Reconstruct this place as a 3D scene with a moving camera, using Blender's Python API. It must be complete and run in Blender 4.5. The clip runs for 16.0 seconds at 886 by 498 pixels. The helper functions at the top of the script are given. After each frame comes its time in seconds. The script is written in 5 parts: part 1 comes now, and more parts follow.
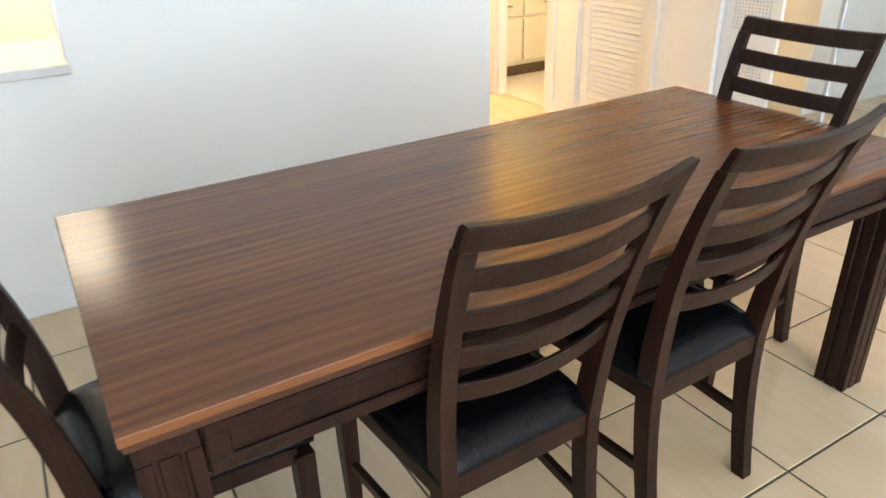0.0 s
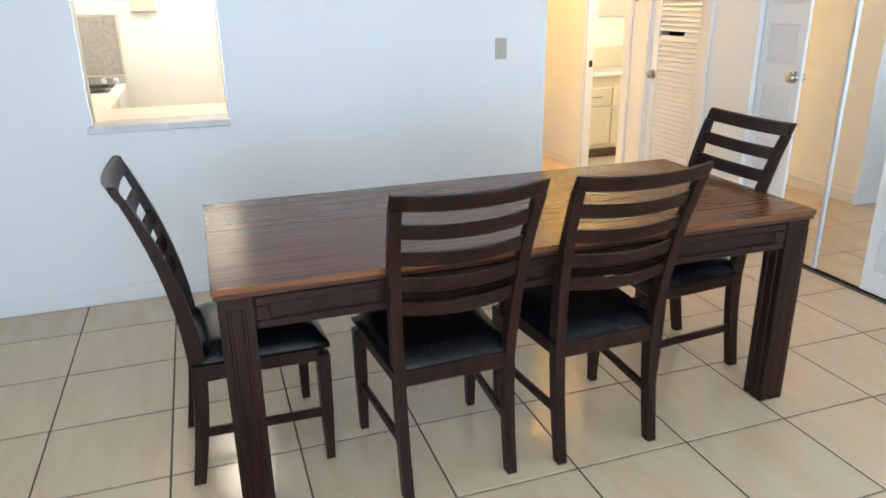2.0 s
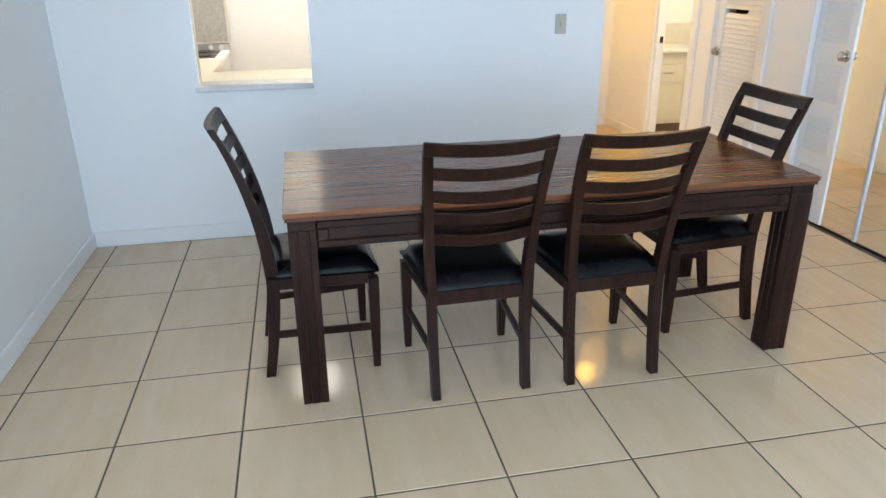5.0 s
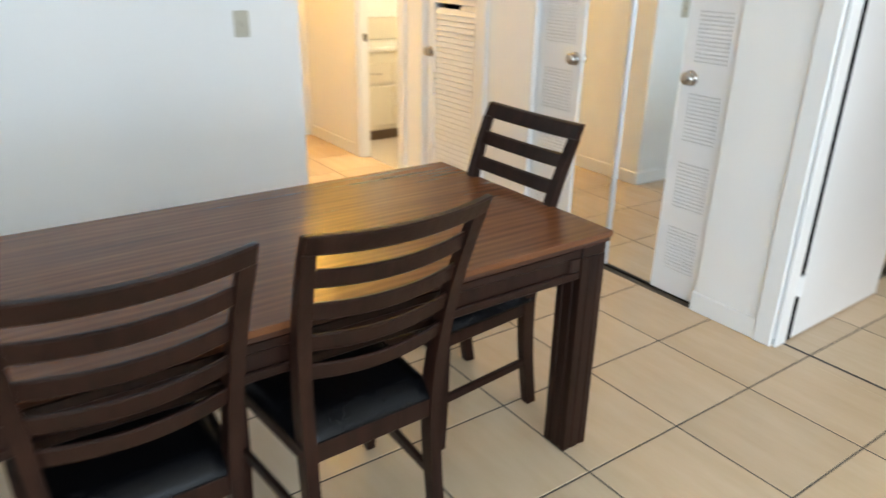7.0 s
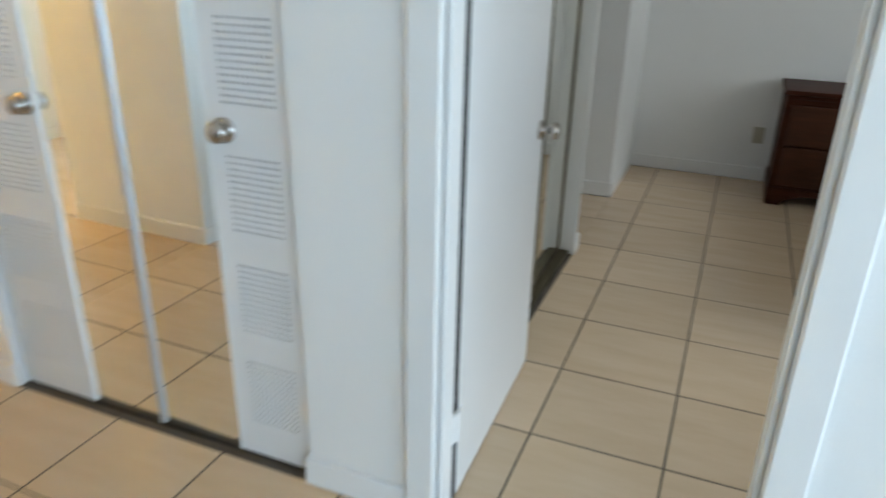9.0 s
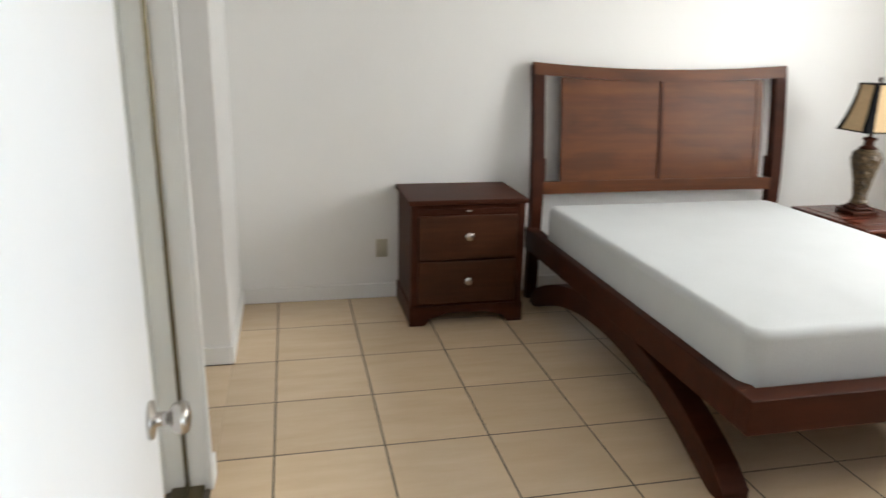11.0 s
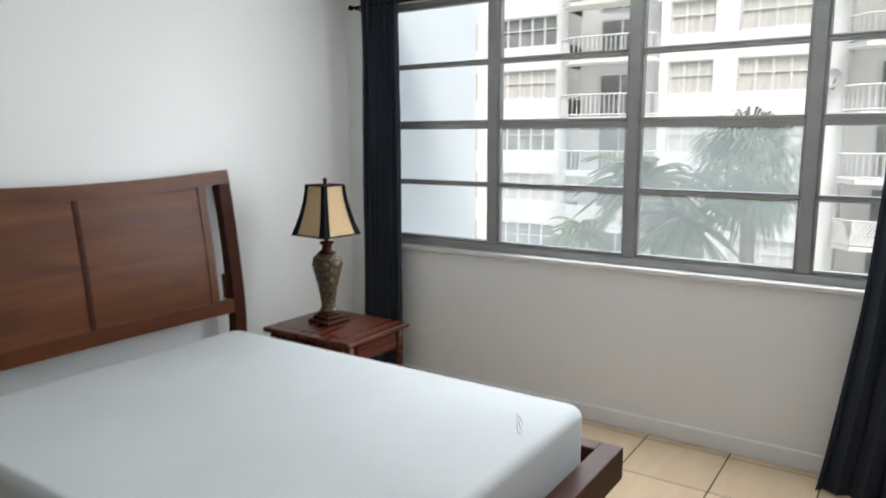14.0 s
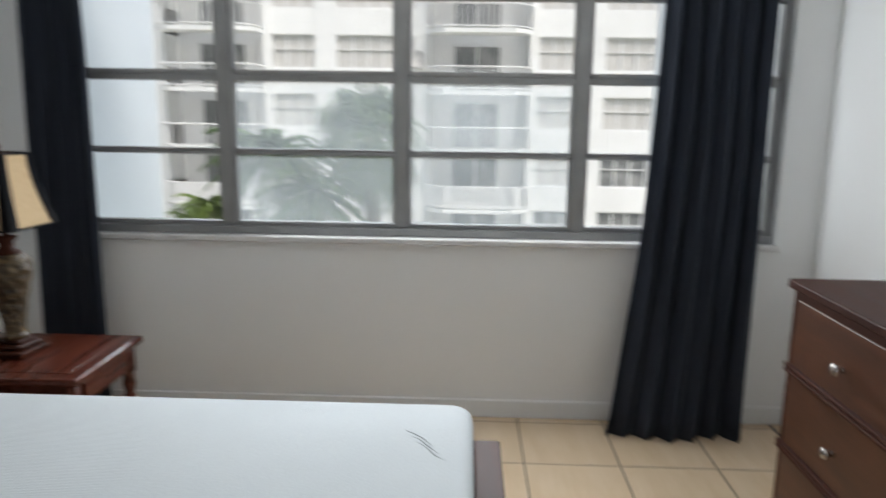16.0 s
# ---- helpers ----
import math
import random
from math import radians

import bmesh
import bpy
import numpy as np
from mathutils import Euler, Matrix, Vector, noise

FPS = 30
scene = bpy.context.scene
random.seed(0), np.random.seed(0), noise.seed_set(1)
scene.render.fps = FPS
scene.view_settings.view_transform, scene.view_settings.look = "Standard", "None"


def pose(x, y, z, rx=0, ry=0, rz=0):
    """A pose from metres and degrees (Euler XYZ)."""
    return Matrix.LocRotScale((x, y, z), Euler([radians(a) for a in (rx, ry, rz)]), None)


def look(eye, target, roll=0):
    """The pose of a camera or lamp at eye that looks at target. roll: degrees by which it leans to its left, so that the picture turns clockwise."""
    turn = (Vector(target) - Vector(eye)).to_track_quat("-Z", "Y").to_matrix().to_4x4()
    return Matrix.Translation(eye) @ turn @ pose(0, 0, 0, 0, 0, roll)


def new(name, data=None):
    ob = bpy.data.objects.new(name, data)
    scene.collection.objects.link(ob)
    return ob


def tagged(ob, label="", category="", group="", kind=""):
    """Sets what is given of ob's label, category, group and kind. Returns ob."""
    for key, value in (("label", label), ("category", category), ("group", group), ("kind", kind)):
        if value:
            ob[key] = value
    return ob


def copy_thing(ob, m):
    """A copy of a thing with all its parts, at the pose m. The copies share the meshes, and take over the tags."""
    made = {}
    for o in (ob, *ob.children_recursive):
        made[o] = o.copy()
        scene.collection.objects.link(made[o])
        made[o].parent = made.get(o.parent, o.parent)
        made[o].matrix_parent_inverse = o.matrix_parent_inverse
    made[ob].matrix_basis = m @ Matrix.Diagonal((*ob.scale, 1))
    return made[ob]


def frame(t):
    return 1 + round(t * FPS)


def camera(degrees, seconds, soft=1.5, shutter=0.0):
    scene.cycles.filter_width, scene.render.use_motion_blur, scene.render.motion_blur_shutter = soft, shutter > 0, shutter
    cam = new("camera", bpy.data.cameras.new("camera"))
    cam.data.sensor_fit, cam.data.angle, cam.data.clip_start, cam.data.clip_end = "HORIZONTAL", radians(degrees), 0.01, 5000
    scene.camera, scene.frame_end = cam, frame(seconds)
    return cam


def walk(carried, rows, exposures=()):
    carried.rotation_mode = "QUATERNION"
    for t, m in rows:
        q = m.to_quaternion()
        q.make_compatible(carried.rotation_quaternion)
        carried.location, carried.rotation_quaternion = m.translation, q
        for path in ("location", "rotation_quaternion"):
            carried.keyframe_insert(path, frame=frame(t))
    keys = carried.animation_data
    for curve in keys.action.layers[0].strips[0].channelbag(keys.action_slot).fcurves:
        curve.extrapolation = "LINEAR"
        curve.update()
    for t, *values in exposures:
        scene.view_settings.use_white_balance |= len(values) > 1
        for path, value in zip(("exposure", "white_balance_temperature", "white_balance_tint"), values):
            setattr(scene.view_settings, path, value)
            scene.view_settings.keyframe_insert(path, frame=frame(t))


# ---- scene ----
cam = camera(64.3, 16.0, shutter=0.5)

PATH = [
    (0, (0.401, 0.479, 1.405), (1.303, 2.021, 0.506), -1.8),
    (0.5, (0.412, 0.27, 1.464), (1.228, 1.878, 0.598), -1.2),
    (1, (0.482, 0.014, 1.482), (1.286, 1.664, 0.689), -1.1),
    (1.5, (0.438, -0.208, 1.509), (1.113, 1.562, 0.867), -1.3),
    (2, (0.421, -0.483, 1.489), (1.023, 1.301, 0.812), -0.9),
    (2.5, (0.485, -0.751, 1.495), (1.071, 1.043, 0.832), -1.1),
    (3, (0.534, -0.973, 1.503), (1.111, 0.824, 0.84), -1.0),
    (3.5, (0.461, -1.154, 1.511), (0.937, 0.684, 0.883), -1.0),
    (6, (0.569, -0.609, 1.525), (0.914, 1.191, 0.725), -0.4),
    (6.5, (0.755, -0.34, 1.509), (1.477, 1.403, 0.844), 0.6),
    (7, (0.891, 0.045, 1.497), (1.96, 1.552, 0.733), 1.1),
    (7.5, (1.079, 0.341, 1.511), (2.397, 1.636, 0.745), 1.1),
    (8, (1.371, 0.573, 1.529), (2.849, 1.772, 0.913), 0.6),
    (8.5, (1.744, 0.718, 1.5), (3.304, 1.777, 0.833), 0.6),
    (9, (2.152, 0.796, 1.467), (3.857, 1.488, 0.684), 1.3),
    (9.2, (2.315, 0.822, 1.459), (4.066, 1.392, 0.679), 1.3),
    (11.3, (3.341, 1.141, 1.527), (5.158, 0.54, 0.946), 0.8),
    (11.5, (3.36, 1.133, 1.524), (5.117, 0.4, 0.912), 0.6),
    (12, (3.44, 1.048, 1.508), (5.051, -0.007, 0.97), 0.1),
    (12.5, (3.577, 0.895, 1.505), (5.09, -0.32, 1.019), -0.3),
    (13, (3.741, 0.806, 1.513), (5.197, -0.478, 1.032), -0.3),
    (13.5, (3.949, 0.709, 1.586), (5.245, -0.747, 1.137), -0.2),
    (14, (4.203, 0.578, 1.631), (5.307, -1.059, 1.313), -0.2),
    (14.5, (4.465, 0.503, 1.585), (5.457, -1.213, 1.323), -0.0),
    (15, (4.71, 0.507, 1.646), (5.486, -1.306, 1.311), 0.1),
    (15.5, (4.913, 0.408, 1.584), (5.489, -1.486, 1.296), -0.0),
    (16, (5.174, 0.3, 1.535), (5.237, -1.662, 1.154), 0.8),
]
walk(cam, [(t, look(eye, target, roll)) for t, eye, target, roll in PATH],
     [(0.0, 0.66, 7300, 12), (0.5, 0.52, 6900, 12), (1.5, 0.36, 6850, 11), (2.5, 0.17, 6050, 11), (3.5, 0.06, 6200, 11), (6.0, 0.2, 6150, 11), (6.5, 0.22, 6150, 11),
      (7.0, 0.22, 7000, 11), (8.0, 0.03, 7050, 11), (8.5, -0.07, 6450, 10), (9.0, -0.08, 6250, 5), (9.2, -0.05, 6250, 8), (11.3, 0.85, 7000, 11), (12.5, 0.75, 6850, 11),
      (13.5, 0.42, 6550, 10), (14.5, 0.1, 6300, 8), (16.0, -0.05, 6300, 9)])

# ---- world, sun, large lights ----
world = bpy.data.worlds.new("world")
scene.world = world
world.use_nodes = True
wn = world.node_tree
sky = wn.nodes.new("ShaderNodeTexSky")
sky.sky_type = "NISHITA"
sky.sun_disc = False
sky.sun_elevation = radians(58)
sky.sun_rotation = radians(-29)
sky.air_density, sky.dust_density, sky.ozone_density = 1.0, 4.0, 1.0
wn.links.new(sky.outputs[0], wn.nodes["Background"].inputs[0])
wn.nodes["Background"].inputs[1].default_value = 0.15

sun = new("sun", bpy.data.lights.new("sun", "SUN"))
sun.data.energy, sun.data.angle, sun.data.color = 2.6, radians(20), (1.0, 0.96, 0.9)
sun.matrix_basis = look((-9, 16, 30), (0, 0, 0))

# lamps added for daylight from behind the walker, their two openings unseen and guessed
day = new("rear_day_fill", bpy.data.lights.new("rear_day_fill", "AREA"))
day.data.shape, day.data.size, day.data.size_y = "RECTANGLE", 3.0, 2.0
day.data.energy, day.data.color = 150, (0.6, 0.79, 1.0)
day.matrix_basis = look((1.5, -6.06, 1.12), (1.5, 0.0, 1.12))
side = new("side_day_fill", bpy.data.lights.new("side_day_fill", "AREA"))
side.data.shape, side.data.size, side.data.size_y = "RECTANGLE", 3.0, 1.9
side.data.energy, side.data.color = 145, (0.6, 0.79, 1.0)
side.matrix_basis = look((-0.98, -2.9, 1.2), (3.2, -1.0, 1.15))

# added lamp standing in for open sky over the bedroom window and opposite building
over = new("sky_fill", bpy.data.lights.new("sky_fill", "AREA"))
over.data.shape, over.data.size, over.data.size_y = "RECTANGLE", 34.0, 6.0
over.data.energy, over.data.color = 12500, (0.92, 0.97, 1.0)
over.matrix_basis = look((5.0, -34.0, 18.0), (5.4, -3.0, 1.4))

# lamp added inside the wide bedroom window for the skylight it spreads inwards
wl = new("window_daylight", bpy.data.lights.new("window_daylight", "AREA"))
wl.data.shape, wl.data.size, wl.data.size_y = "RECTANGLE", 2.3, 1.46
wl.data.energy, wl.data.color = 50, (0.95, 0.98, 1.0)
wl.matrix_basis = look((5.0, -3.128, 1.69), (5.0, 2.0, 1.69))

# ---- materials ----
def mat(name, color, rough=0.5, metal=0.0, color2=None, scale=6.0, stretch=(1, 1, 1), bump=0.0, bump_scale=60.0, rand=0.0,
        coat=0.0, detail=5.0, spec=0.5, rough_var=0.0, object_space=False):
    m = bpy.data.materials.new(name)
    m.use_nodes = True
    n, l = m.node_tree.nodes, m.node_tree.links
    b = n["Principled BSDF"]
    b.inputs["Roughness"].default_value, b.inputs["Metallic"].default_value = rough, metal
    b.inputs["Coat Weight"].default_value = coat
    b.inputs["Coat Roughness"].default_value = 0.08
    b.inputs["Specular IOR Level"].default_value = spec
    co = n.new("ShaderNodeTexCoord")
    mp = n.new("ShaderNodeMapping")
    mp.inputs["Scale"].default_value = stretch
    l.new(co.outputs["Object"], mp.inputs[0])
    nz = n.new("ShaderNodeTexNoise")
    nz.inputs["Scale"].default_value, nz.inputs["Detail"].default_value = scale, detail
    nz.inputs["Roughness"].default_value = 0.6
    l.new(mp.outputs[0], nz.inputs["Vector"])
    ramp = n.new("ShaderNodeValToRGB")
    ramp.color_ramp.elements[0].position, ramp.color_ramp.elements[1].position = 0.32, 0.7
    c2 = color2 or tuple(min(1, c * 1.06) for c in color)
    ramp.color_ramp.elements[0].color, ramp.color_ramp.elements[1].color = (*color, 1), (*c2, 1)
    l.new(nz.outputs["Fac"], ramp.inputs[0])
    out = ramp.outputs[0]
    if rand:
        info = n.new("ShaderNodeObjectInfo")
        hsv = n.new("ShaderNodeHueSaturation")
        mr = n.new("ShaderNodeMapRange")
        mr.inputs[3].default_value, mr.inputs[4].default_value = 1 - rand, 1 + rand
        l.new(info.outputs["Random"], mr.inputs[0])
        l.new(mr.outputs[0], hsv.inputs["Value"])
        l.new(out, hsv.inputs["Color"])
        out = hsv.outputs[0]
        add = n.new("ShaderNodeVectorMath")
        add.operation = "ADD"
        mul = n.new("ShaderNodeVectorMath")
        mul.operation = "SCALE"
        mul.inputs[0].default_value = (37.0, 21.0, 13.0)
        l.new(info.outputs["Random"], mul.inputs["Scale"])
        l.new(co.outputs["Object"], add.inputs[0])
        l.new(mul.outputs[0], add.inputs[1])
        l.new(add.outputs[0], mp.inputs[0])
    l.new(out, b.inputs["Base Color"])
    if rough_var:
        r2 = n.new("ShaderNodeMapRange")
        r2.inputs[3].default_value, r2.inputs[4].default_value = rough - rough_var, rough + rough_var
        l.new(nz.outputs["Fac"], r2.inputs[0])
        l.new(r2.outputs[0], b.inputs["Roughness"])
    if bump:
        nb = n.new("ShaderNodeTexNoise")
        nb.inputs["Scale"].default_value, nb.inputs["Detail"].default_value = bump_scale, 4
        l.new(mp.outputs[0], nb.inputs["Vector"])
        bp = n.new("ShaderNodeBump")
        bp.inputs["Strength"].default_value, bp.inputs["Distance"].default_value = bump, 0.01
        l.new(nb.outputs["Fac"], bp.inputs["Height"])
        l.new(bp.outputs[0], b.inputs["Normal"])
    return m


def glow(name, color, strength):
    m = mat(name, (0.9, 0.9, 0.88), 0.4)
    b = m.node_tree.nodes["Principled BSDF"]
    b.inputs["Emission Color"].default_value = (*color, 1)
    b.inputs["Emission Strength"].default_value = strength
    return m


def pane_material(name, haze, color=(0.8, 0.83, 0.85)):
    """Window glass: clear, thinly reflecting, with a film of dirt that scatters."""
    m = bpy.data.materials.new(name)
    m.use_nodes = True
    n, l = m.node_tree.nodes, m.node_tree.links
    n.remove(n["Principled BSDF"])
    clear = n.new("ShaderNodeBsdfTransparent")
    gloss = n.new("ShaderNodeBsdfGlossy")
    gloss.inputs["Roughness"].default_value = 0.02
    film = n.new("ShaderNodeBsdfTranslucent")
    film.inputs[0].default_value = (*color, 1)
    fres = n.new("ShaderNodeFresnel")
    fres.inputs[0].default_value = 1.25
    co = n.new("ShaderNodeTexCoord")
    nz = n.new("ShaderNodeTexNoise")
    nz.inputs["Scale"].default_value, nz.inputs["Detail"].default_value = 2.5, 6
    l.new(co.outputs["Object"], nz.inputs["Vector"])
    mr = n.new("ShaderNodeMapRange")
    mr.inputs[1].default_value, mr.inputs[2].default_value = 0.3, 0.75
    mr.inputs[3].default_value, mr.inputs[4].default_value = haze * 0.5, haze
    l.new(nz.outputs["Fac"], mr.inputs[0])
    a, c = n.new("ShaderNodeMixShader"), n.new("ShaderNodeMixShader")
    l.new(mr.outputs[0], a.inputs[0])
    l.new(clear.outputs[0], a.inputs[1])
    l.new(film.outputs[0], a.inputs[2])
    l.new(fres.outputs[0], c.inputs[0])
    l.new(a.outputs[0], c.inputs[1])
    l.new(gloss.outputs[0], c.inputs[2])
    l.new(c.outputs[0], n["Material Output"].inputs[0])
    return m


def wood(name, dark, light, rough=0.35, axis=0, scale=3.0, coat=0.2, ripple=0.0, cloud=0.22, relief=0.08, along=0.9, fine=8, rough_var=0.06):
    """Stained wood with long grain along an axis, finer pores, and a cross figure."""
    m = mat(name, dark, rough, color2=light, scale=scale, stretch=tuple(along if i == axis else 14 for i in range(3)), bump=relief, bump_scale=14, coat=coat,
            rough_var=rough_var, detail=fine, spec=0.25)
    n, l = m.node_tree.nodes, m.node_tree.links
    b = n["Principled BSDF"]
    src = b.inputs["Base Color"].links[0].from_socket
    co = n.new("ShaderNodeTexCoord")
    mp = n.new("ShaderNodeMapping")
    mp.inputs["Scale"].default_value = tuple(1.1 if i == axis else 4.0 for i in range(3))
    nz = n.new("ShaderNodeTexNoise")
    nz.inputs["Scale"].default_value, nz.inputs["Detail"].default_value = 2.0, 3
    nz.inputs["Distortion"].default_value = 0.6 + ripple
    l.new(co.outputs["Object"], mp.inputs[0])
    l.new(mp.outputs[0], nz.inputs["Vector"])
    mr = n.new("ShaderNodeMapRange")
    mr.inputs[1].default_value, mr.inputs[2].default_value, mr.inputs[3].default_value, mr.inputs[4].default_value = 0.3, 0.7, 1 - cloud, 1 + cloud
    l.new(nz.outputs["Fac"], mr.inputs[0])
    hsv = n.new("ShaderNodeHueSaturation")
    l.new(mr.outputs[0], hsv.inputs["Value"])
    l.new(src, hsv.inputs["Color"])
    l.new(hsv.outputs[0], b.inputs["Base Color"])
    return m


WALL = mat("wall paint", (0.855, 0.86, 0.855), 0.42, color2=(0.88, 0.885, 0.88), scale=1.2, bump=0.06, bump_scale=140)
CEIL = mat("ceiling paint", (0.9, 0.9, 0.89), 0.8, bump=0.25, bump_scale=90)
TRIM = mat("white gloss trim paint", (0.83, 0.84, 0.84), 0.35, color2=(0.86, 0.86, 0.855), scale=3, bump=0.03, bump_scale=40)
DOORW = mat("white door paint", (0.81, 0.82, 0.83), 0.38, color2=(0.84, 0.85, 0.86), scale=2, bump=0.03, bump_scale=50)
TILE = mat("beige glazed floor tile", (0.635, 0.478, 0.315), 0.15, color2=(0.7, 0.548, 0.388), scale=2.2, stretch=(6, 1.1, 1), bump=0.02, bump_scale=6, rand=0.05,
           rough_var=0.05, spec=0.4)
GROUT = mat("dark grout", (0.08, 0.066, 0.052), 0.85, color2=(0.11, 0.092, 0.075), scale=9)
BATHTILE = mat("pale bathroom floor", (0.55, 0.5, 0.45), 0.4, scale=8)
TOPWOOD = wood("striped brown table top", (0.122, 0.045, 0.019), (0.205, 0.076, 0.031), 0.22, 0, 3.0, 0.0, 0.0, 0.1, 0.0, 0.6, 3, 0.0)
EDGEWOOD = wood("reddish table edge", (0.035, 0.011, 0.005), (0.07, 0.023, 0.01), 0.45, 0)
ESPRESSO = wood("espresso stained wood", (0.0118, 0.0045, 0.003), (0.028, 0.0108, 0.007), 0.34, 2, 3, 0.0)
ESPRESSO.node_tree.nodes["Principled BSDF"].inputs["Specular IOR Level"].default_value = 0.17
CHERRY = wood("cherry stained wood", (0.085, 0.0232, 0.006), (0.136, 0.0415, 0.0098), 0.36, 1, 1.2, 0.04, 0.3, 0.24, 0.0, 0.5, 5)
CHERRYD = wood("dark cherry wood", (0.036, 0.0095, 0.0045), (0.058, 0.0155, 0.007), 0.48, 1, 1.6, 0.0, 0.0, 0.2, 0.03)
CHERRYD.node_tree.nodes["Principled BSDF"].inputs["Specular IOR Level"].default_value = 0.12
DRESSER = wood("dark cherry drawer fronts", (0.058, 0.0195, 0.0085), (0.088, 0.031, 0.0128), 0.36, 1, 1.4, 0.1, 1.0, 0.2, 0.02)
DRAWERW = wood("brown cherry drawer wood", (0.038, 0.0118, 0.0045), (0.07, 0.0225, 0.0085), 0.42, 1, 1.6, 0.05, 0.4, 0.2, 0.02)
CHERRYR = wood("red mahogany wood", (0.05, 0.01, 0.005), (0.11, 0.025, 0.011), 0.28, 1, 2.2, 0.2)
LEATHER = mat("black leatherette", (0.0025, 0.0025, 0.0032), 0.22, color2=(0.006, 0.006, 0.007), bump=0.08, bump_scale=220, spec=0.13)
MIRROR = mat("mirror", (0.9, 0.92, 0.9), 0.015, 1.0)
CHROME = mat("satin nickel", (0.46, 0.43, 0.4), 0.24, 1.0)
BRASS = mat("aged brass", (0.16, 0.135, 0.085), 0.35, 1.0)
BRONZE = mat("dark bronze metal", (0.022, 0.018, 0.015), 0.4, 0.6)
ALUM = mat("grey anodised window frame", (0.27, 0.27, 0.27), 0.45, 0.35, color2=(0.34, 0.34, 0.335), scale=5)
SATIN = mat("satin aluminium stile", (0.5, 0.53, 0.56), 0.35, 0.4)
MARBLE = mat("white marble", (0.62, 0.61, 0.6), 0.25, color2=(0.76, 0.75, 0.74), scale=7, detail=9)
GLASS = pane_material("window glass", 0.006)
HAZY = pane_material("hazy window glass", 0.3, (0.7, 0.73, 0.74))
CURTAIN = mat("navy charcoal curtain cloth", (0.013, 0.018, 0.031), 0.85, color2=(0.022, 0.029, 0.046), scale=40, stretch=(1, 1, 0.1), bump=0.15, bump_scale=300)
SHEET = mat("white mattress cover", (0.54, 0.565, 0.575), 0.9, color2=(0.57, 0.595, 0.605), scale=3, bump=0.15, bump_scale=160)
def ribbed(m, pitch, depth):
    """Adds fine knitted ribs in broad wavy zones to a cloth."""
    n, l = m.node_tree.nodes, m.node_tree.links
    b = n["Principled BSDF"]
    co = n.new("ShaderNodeTexCoord")
    wv = n.new("ShaderNodeTexWave")
    wv.bands_direction = "Y"
    wv.inputs["Scale"].default_value = 0.314 / pitch
    wv.inputs["Distortion"].default_value = 0.0
    l.new(co.outputs["Object"], wv.inputs["Vector"])
    zone = n.new("ShaderNodeTexNoise")
    zone.inputs["Scale"].default_value, zone.inputs["Detail"].default_value = 1.7, 0
    l.new(co.outputs["Object"], zone.inputs["Vector"])
    edge = n.new("ShaderNodeMapRange")
    edge.inputs[1].default_value, edge.inputs[2].default_value = 0.5, 0.515
    l.new(zone.outputs["Fac"], edge.inputs[0])
    mul = n.new("ShaderNodeMath")
    mul.operation = "MULTIPLY"
    l.new(wv.outputs["Fac"], mul.inputs[0])
    l.new(edge.outputs[0], mul.inputs[1])
    bp = n.new("ShaderNodeBump")
    bp.inputs["Strength"].default_value, bp.inputs["Distance"].default_value = 0.5, depth
    l.new(mul.outputs[0], bp.inputs["Height"])
    if b.inputs["Normal"].links:
        l.new(b.inputs["Normal"].links[0].from_socket, bp.inputs["Normal"])
    l.new(bp.outputs[0], b.inputs["Normal"])


def striped(m, pitch, dark, wander):
    """Darkens a wood in long wavering stripes that run along x."""
    n, l = m.node_tree.nodes, m.node_tree.links
    b = n["Principled BSDF"]
    src = b.inputs["Base Color"].links[0].from_socket
    co = n.new("ShaderNodeTexCoord")
    mp = n.new("ShaderNodeMapping")
    mp.inputs["Scale"].default_value = (0.22, 1.0, 1.0)
    l.new(co.outputs["Object"], mp.inputs[0])
    wv = n.new("ShaderNodeTexWave")
    wv.bands_direction = "Y"
    wv.inputs["Scale"].default_value = 0.314 / pitch
    wv.inputs["Distortion"].default_value = wander
    wv.inputs["Detail"].default_value, wv.inputs["Detail Scale"].default_value = 2.5, 0.55
    l.new(mp.outputs[0], wv.inputs["Vector"])
    mr = n.new("ShaderNodeMapRange")
    mr.inputs[3].default_value, mr.inputs[4].default_value = dark, 1.12
    l.new(wv.outputs["Fac"], mr.inputs[0])
    hsv = n.new("ShaderNodeHueSaturation")
    l.new(mr.outputs[0], hsv.inputs["Value"])
    l.new(src, hsv.inputs["Color"])
    l.new(hsv.outputs[0], b.inputs["Base Color"])


striped(TOPWOOD, 0.03, 0.84, 8.0)
SHADE = mat("tan lamp shade cloth", (0.5, 0.35, 0.19), 0.8, color2=(0.58, 0.42, 0.24), scale=60, bump=0.1, bump_scale=300)
ribbed(SHEET, 0.007, 0.0008)
BLACK = mat("black trim", (0.004, 0.004, 0.005), 0.7, spec=0.08)
CARVED = mat("antique gold carved resin", (0.016, 0.01, 0.006), 0.42, color2=(0.15, 0.098, 0.042), scale=24, stretch=(1, 1, 2.0), bump=0.7, bump_scale=45)
INNER = mat("dark inner screen", (0.1, 0.09, 0.08), 0.8)
# flat grey that paints the shade inside the closet panels' holes
HOLE_SHADOW = mat("grey for shade in holes", (0.26, 0.255, 0.25), 0.8)
PLINTH = mat("brown plinth board", (0.16, 0.11, 0.07), 0.5)
PLATE = mat("ivory switch plate", (0.5, 0.47, 0.38), 0.4)
LAMINATE = mat("cream cabinet laminate", (0.68, 0.64, 0.54), 0.4)
